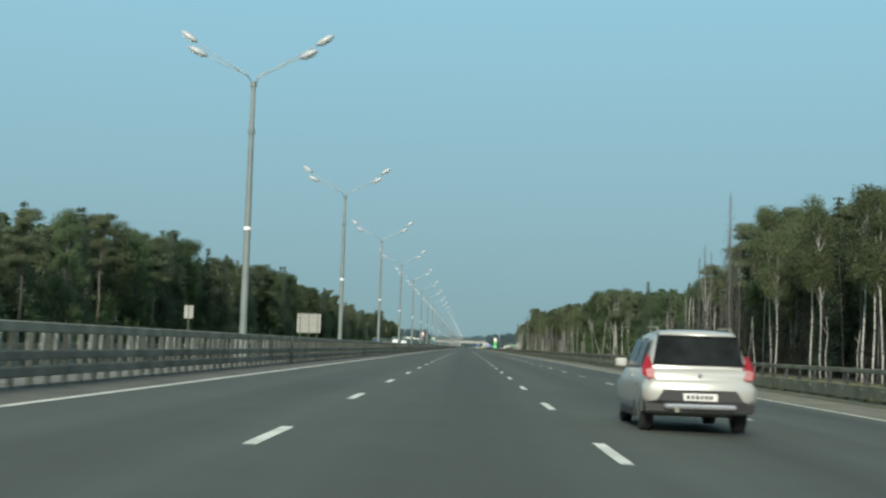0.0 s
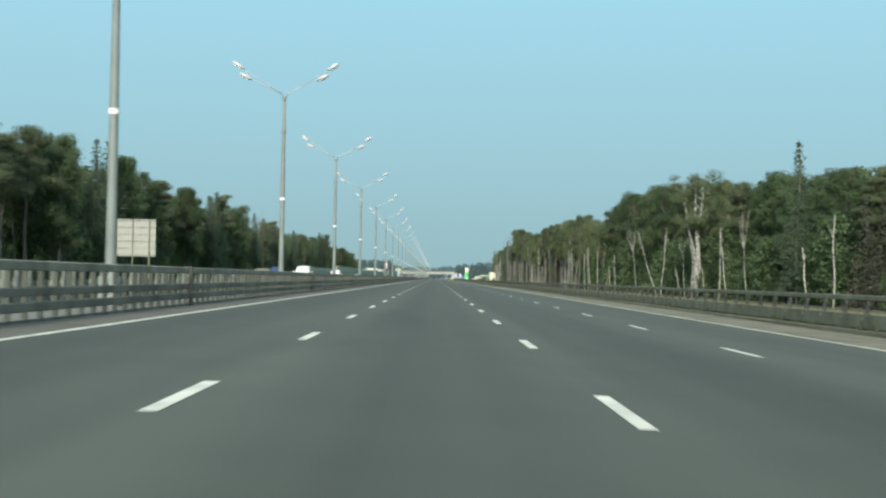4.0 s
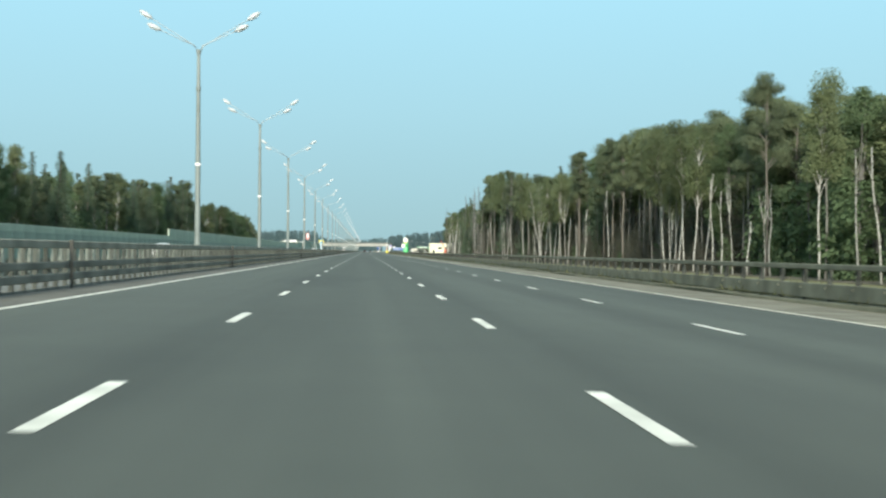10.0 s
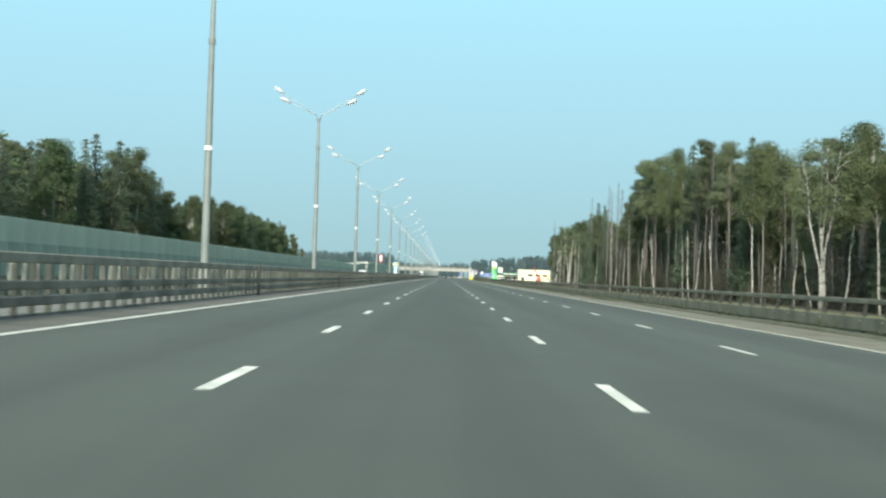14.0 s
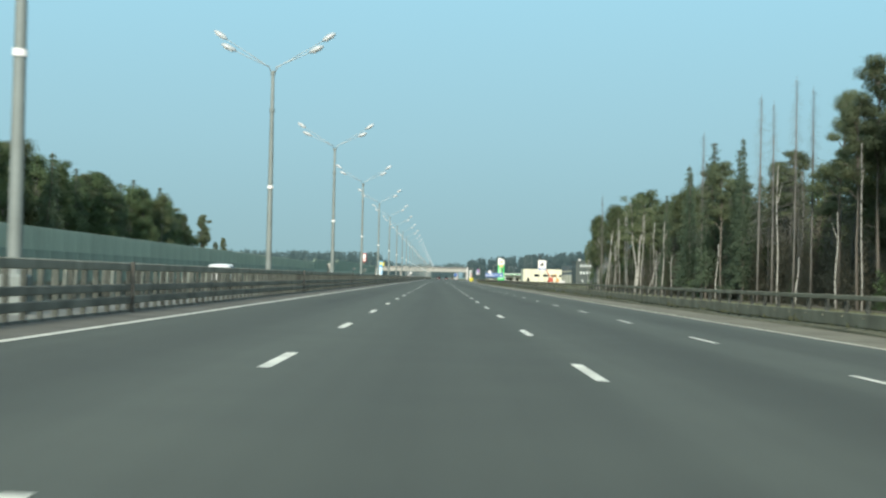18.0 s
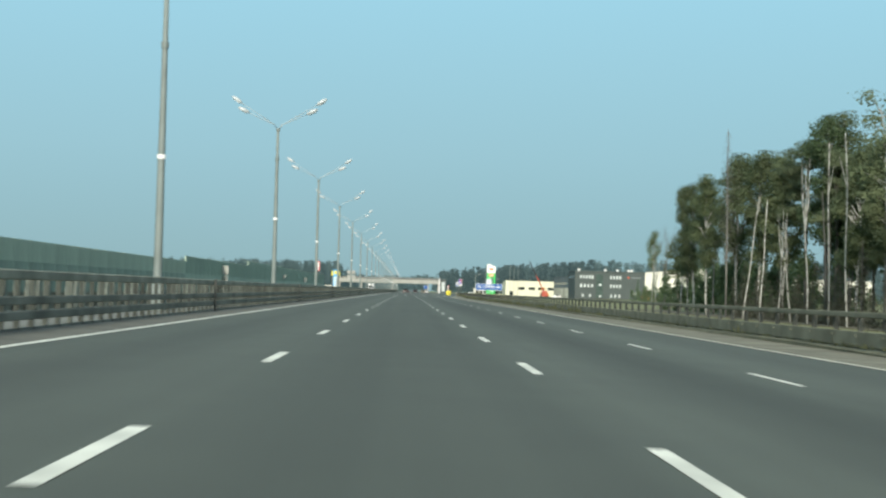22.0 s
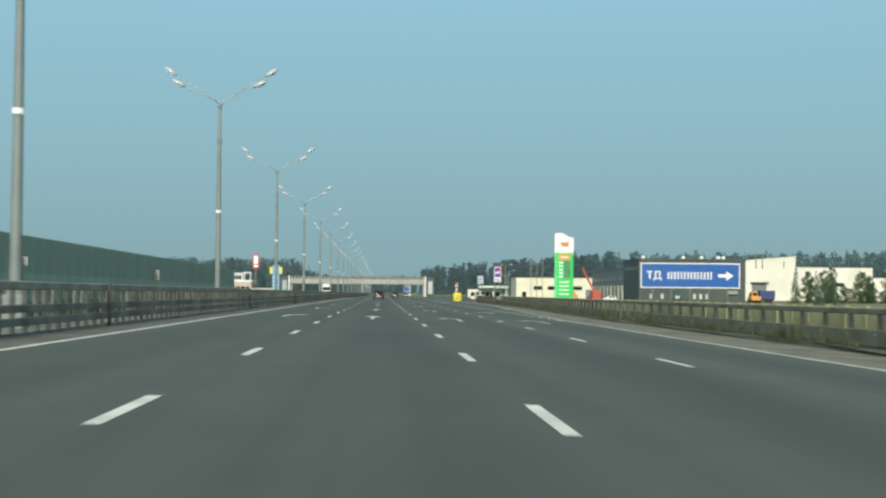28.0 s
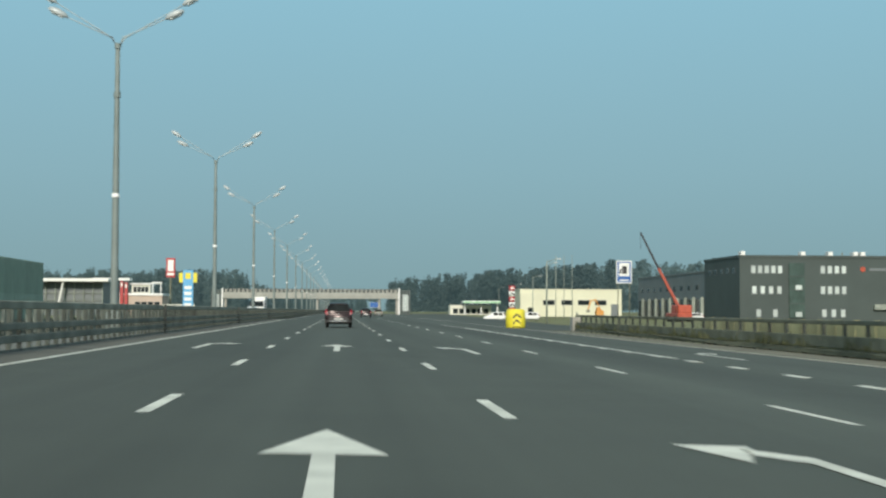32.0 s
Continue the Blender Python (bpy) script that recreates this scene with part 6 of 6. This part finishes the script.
def truck(label, at, cab, box, length, turn=180):
    t = thing("truck", label, "truck", at, turn)
    part("cab", Geo().bevel_box(-1.22, 1.22, length, length + 2.1, 0.55, 3.0, 0.15), cab, t)
    part("windscreen", Geo().box(-1.05, 1.05, length + 2.09, length + 2.13, 1.7, 2.7), GLASS, t)
    part("bumper", Geo().bevel_box(-1.2, 1.2, length + 2.0, length + 2.25, 0.4, 0.9, 0.05), cab, t)
    part("load_box", Geo().bevel_box(-1.25, 1.25, 0, length - 0.25, 1.1, 3.6, 0.06), box, t)
    part("chassis", Geo().box(-0.5, 0.5, 0.1, length + 1.6, 0.55, 1.1), STEEL_DARK, t)
    for s in (-1, 1):
        part("headlamp", Geo().box(s * 0.85 - 0.2, s * 0.85 + 0.2, length + 2.24, length + 2.28, 0.75, 0.98), LAMP_GLASS, t)
        part("mirror", Geo().box(s * 1.42 - 0.1, s * 1.42 + 0.1, length + 1.7, length + 1.8, 1.7, 2.4), BLACK, t)
        for y in (1.2, 2.3, length + 1.0):
            part("wheel", Geo().disc((s * 1.0, y, 0.5), 0.5, (1, 0, 0), 0.32, 18), TYRE, t)
    return t


for x, y, paint, label in ((-15, 293, WHITE_CAR, "white van on the opposite carriageway"), (-17, 372, WHITE_CAR, "white van on the opposite carriageway"), (-21, 318, BLUE_TARP, "blue van on the opposite carriageway")):
    van = hatchback("van", label, (x, y, 0.1), paint, rails=False, turn=180)
    van.matrix_basis = van.matrix_basis @ Matrix.Diagonal((1.1, 1.25, 1.35, 1))
truck("white box truck far ahead on the opposite carriageway", (-16, 1385, 0.1), WHITE_CAR, WHITE_CAR, 5.5)

# ---- trees and bushes past the forest, far woods ----
for x, y, h, k, w in ((39, 974.5, 12.4, "white", .62), (38.5, 962, 13, "bare", 1), (41, 958, 13.5, "bare", 1), (43, 966, 11, "bare", .9), (-42, 452, 16.5, "bare", 1), (-43, 461, 15.5, "bare", 1), (-42, 470, 15, "bare", 1), (-44, 838, 11, "bare", 1), (-46, 846, 9.5, "bare", 1), (-45, 858, 10, "bare", 1), (-46, 868, 9, "bare", 1.1), (37.2, 943, 17, "birch", .85), (36.5, 932, 16.5, "birch", .95), (37, 938, 12, "birch", .8), (42, 912, 18, "pine", 1.0), (40, 925, 18, "pine", .9), (37.5, 914, 18.5, "birch", 1.0), (35.5, 920, 16.5, "birch", 0.9), (38, 927, 15.5, "tall", 0.9),
                      (40, 906, 18, "tall", 0.9), (37, 902, 17.5, "birch", 0.9), (39, 972, 8, "fork", .8), (45, 952, 10, "dry", .8), (44, 990, 8, "spruce", .8), (60, 1010, 10, "pine", .8), (50, 938, 8, "broad", 1.0)):
    plant(k, x, y, -0.88 if x > 0 else 0.1, h, w)
spots = [("broad", 54 + 24 * rng.random(), 1000 + 100 * rng.random(), -1.9, 2.6 + 2.2 * rng.random(), 1.1) for _ in range(34)]
spots2 = [("broad", 38 + 12 * rng.random(), 905 + 58 * u, -2.4, 5.5 + 3.5 * rng.random(), 1.0) for u in np.linspace(0, 1, 40)]
woods("undergrowth", "dark leafy bushes at the end of the forest", spots2, LEAF_DARK, None)
woods("bushes", "scattered green bushes on the open verge", spots, LEAF_BIRCH, None)
spots = [("broad", 57 + 47 * u + 3 * rng.random(), 1095 + 30 * rng.random(), -2.2, 3.9 + 2.0 * rng.random(), 0.95) for u in np.linspace(0, 1, 60)]
woods("bushes", "row of dark green bushes before the white hall", spots, LEAF_DARK, None)
for x, h, k in ((69.7, 12.4, "pine"), (77.2, 13.4, "spruce"), (79.8, 13.1, "spruce"), (83.4, 14.3, "spruce"), (87, 12, "pine"), (91, 14, "spruce"), (96, 15, "spruce"), (101, 13, "pine")):
    plant(k, x, 1105 + 2 * rng.random(), -0.9, h, 1.5 if k == "spruce" else 1.6)
spots = [("broad", 115 + 84 * u + 2 * rng.random(), 1336 + 12 * rng.random(), -3.0, 7.5 + 4.0 * rng.random(), 1.0) for u in np.linspace(0, 1, 46)]
low = np.random.default_rng(21)
spots += [("broad", 121 + 110 * u + 1.5 * low.random(), 1332 + 10 * low.random(), -2.4, 4.6 + 1.8 * low.random(), 1.3) for u in np.linspace(0, 1, 70)]
woods("bushes", "dark green bushes and small trees before the white hall", spots, LEAF_DARK, None)
spots = [("spruce", 75 + 60 * rng.random(), 1120 + 120 * rng.random(), -1.2, 7 + 4 * rng.random(), 1.0) for _ in range(9)]
woods("young_spruces", "young dark spruces on the open verge", spots, NEEDLE_DARK, None)
# far woods carry their haze in the leaf colour and a faint emission
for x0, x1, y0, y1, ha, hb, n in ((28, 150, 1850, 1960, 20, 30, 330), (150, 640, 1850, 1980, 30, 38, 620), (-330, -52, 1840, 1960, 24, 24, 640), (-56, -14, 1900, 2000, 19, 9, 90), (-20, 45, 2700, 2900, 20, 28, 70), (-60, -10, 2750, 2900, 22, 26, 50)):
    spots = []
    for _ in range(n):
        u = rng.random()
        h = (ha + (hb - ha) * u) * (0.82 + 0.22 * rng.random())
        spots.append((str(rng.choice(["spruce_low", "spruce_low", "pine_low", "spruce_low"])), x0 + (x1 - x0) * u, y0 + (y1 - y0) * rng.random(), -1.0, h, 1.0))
    woods("distant_woods", "distant mixed woods on the horizon with haze put into their colour", spots, HAZED_WOOD, None)
s = thing("loader", "orange wheel loader parked before the white hall", "loader", (103, 1342, -0.9))
part("body", Geo().bevel_box(-1.4, 1.4, -2.0, 2.0, 0.8, 2.0, 0.2), ORANGE, s)
part("cab", Geo().bevel_box(-0.8, 0.8, -0.6, 1.2, 2.0, 3.3, 0.15), ORANGE, s)
part("cab_glass", Geo().box(-0.6, 0.6, -0.63, -0.58, 2.2, 3.0), GLASS, s)
for x in (-1.2, 1.2):
    for y in (-1.3, 1.3):
        part("wheel", Geo().disc((x, y, 0.7), 0.7, (1, 0, 0), 0.5, 16), TYRE, s)
truck("blue dump truck parked before the white hall", (109, 1344, -0.9), BLUE_TARP, BLUE_TARP, 4.5, turn=90)

# tall grass along the guardrail
r = np.random.default_rng(11)
n = 78000
gy = r.random(n) * 1330 - 120
front = r.random(n) < 0.6
clump = np.clip(0.7 + np.sin(gy * 0.9) * np.sin(gy * 0.37 + 1) + 0.35 * np.sin(gy * 2.9), 0.2, 1.6)
wild = gy > 850      # past the forest the grass stands higher before the beam
off = np.where(front, np.where(wild, -0.26, -0.15) + np.where(wild, 0.45, 0.7) * r.random(n), 0.9 + 4.0 * r.random(n) ** 1.3)
gx = np.array([rail_x(float(v)) for v in gy]) + off
gz = np.where(front, -0.08, np.where(off < 3.2, -0.06 - 0.245 * (off - 0.9), -0.62)) - 0.02
h = np.where(front, np.where(wild, 0.10 + 0.34 * r.random(n), 0.07 + 0.17 * r.random(n)) * clump, 0.2 + 0.5 * r.random(n) ** 2)
w, t = 0.015 + 0.03 * r.random(n), r.random(n) * 6.28
lean = r.normal(size=(n, 2)) * 0.12
base = np.stack([gx, gy, gz], 1)
side_ = np.stack([np.cos(t) * w, np.sin(t) * w, np.zeros(n)], 1)
tip_ = base + np.stack([lean[:, 0], lean[:, 1], h], 1)
q = np.stack([base - side_, base + side_, tip_], 1).reshape(-1, 3)
blades = new("tall_grass", leaf_mesh(q, np.arange(n * 3).reshape(-1, 3), BLADE))
tagged(blades, "tufts of tall yellow-green grass round the guardrail posts", "grass", kind="stuff")

# excavator before the cream workshop
s = thing("excavator", "small orange excavator with a bent arm beside the workshop", "excavator", (80, 1530, -0.9))
part("track", Geo().bevel_box(-1.3, -0.8, -1.8, 1.8, 0, 0.8, 0.15), TYRE, s)
part("track", Geo().bevel_box(0.8, 1.3, -1.8, 1.8, 0, 0.8, 0.15), TYRE, s)
part("body", Geo().bevel_box(-1.2, 1.2, -1.2, 2.0, 0.8, 2.2, 0.2), ORANGE, s)
part("cab", Geo().bevel_box(-1.1, 0.0, -1.2, 0.4, 2.0, 3.2, 0.12), ORANGE, s)
part("boom", Geo().tube([(0.4, -1.0, 1.8), (-1.6, -1.6, 5.6), (-3.2, -2.0, 5.2)], [0.35, 0.32, 0.25], 6), ORANGE, s)
part("arm", Geo().tube([(-3.2, -2.0, 5.2), (-4.0, -2.2, 2.4)], [0.24, 0.18], 6), ORANGE, s)
part("bucket", Geo().bevel_box(-4.5, -3.5, -2.7, -1.8, 1.6, 2.5, 0.15), STEEL_DARK, s)

# traffic and a sign far down the road
for x, y, paint in ((4.0, 1330, MAROON), (8.0, 1405, STEEL_DARK), (11.5, 1520, WHITE_CAR)):
    hatchback("hatchback", "small hatchback far ahead on the motorway", (x, y, road_z(x) + 0.01), paint, rails=False)
panel_sign("direction_sign", "large blue direction sign far ahead beyond the footbridge", 12.0, 15.5, 1690, 2.4, 4.6, SIGN_BLUE, rim=SIGN_WHITE, posts=2, ground=-0.4)
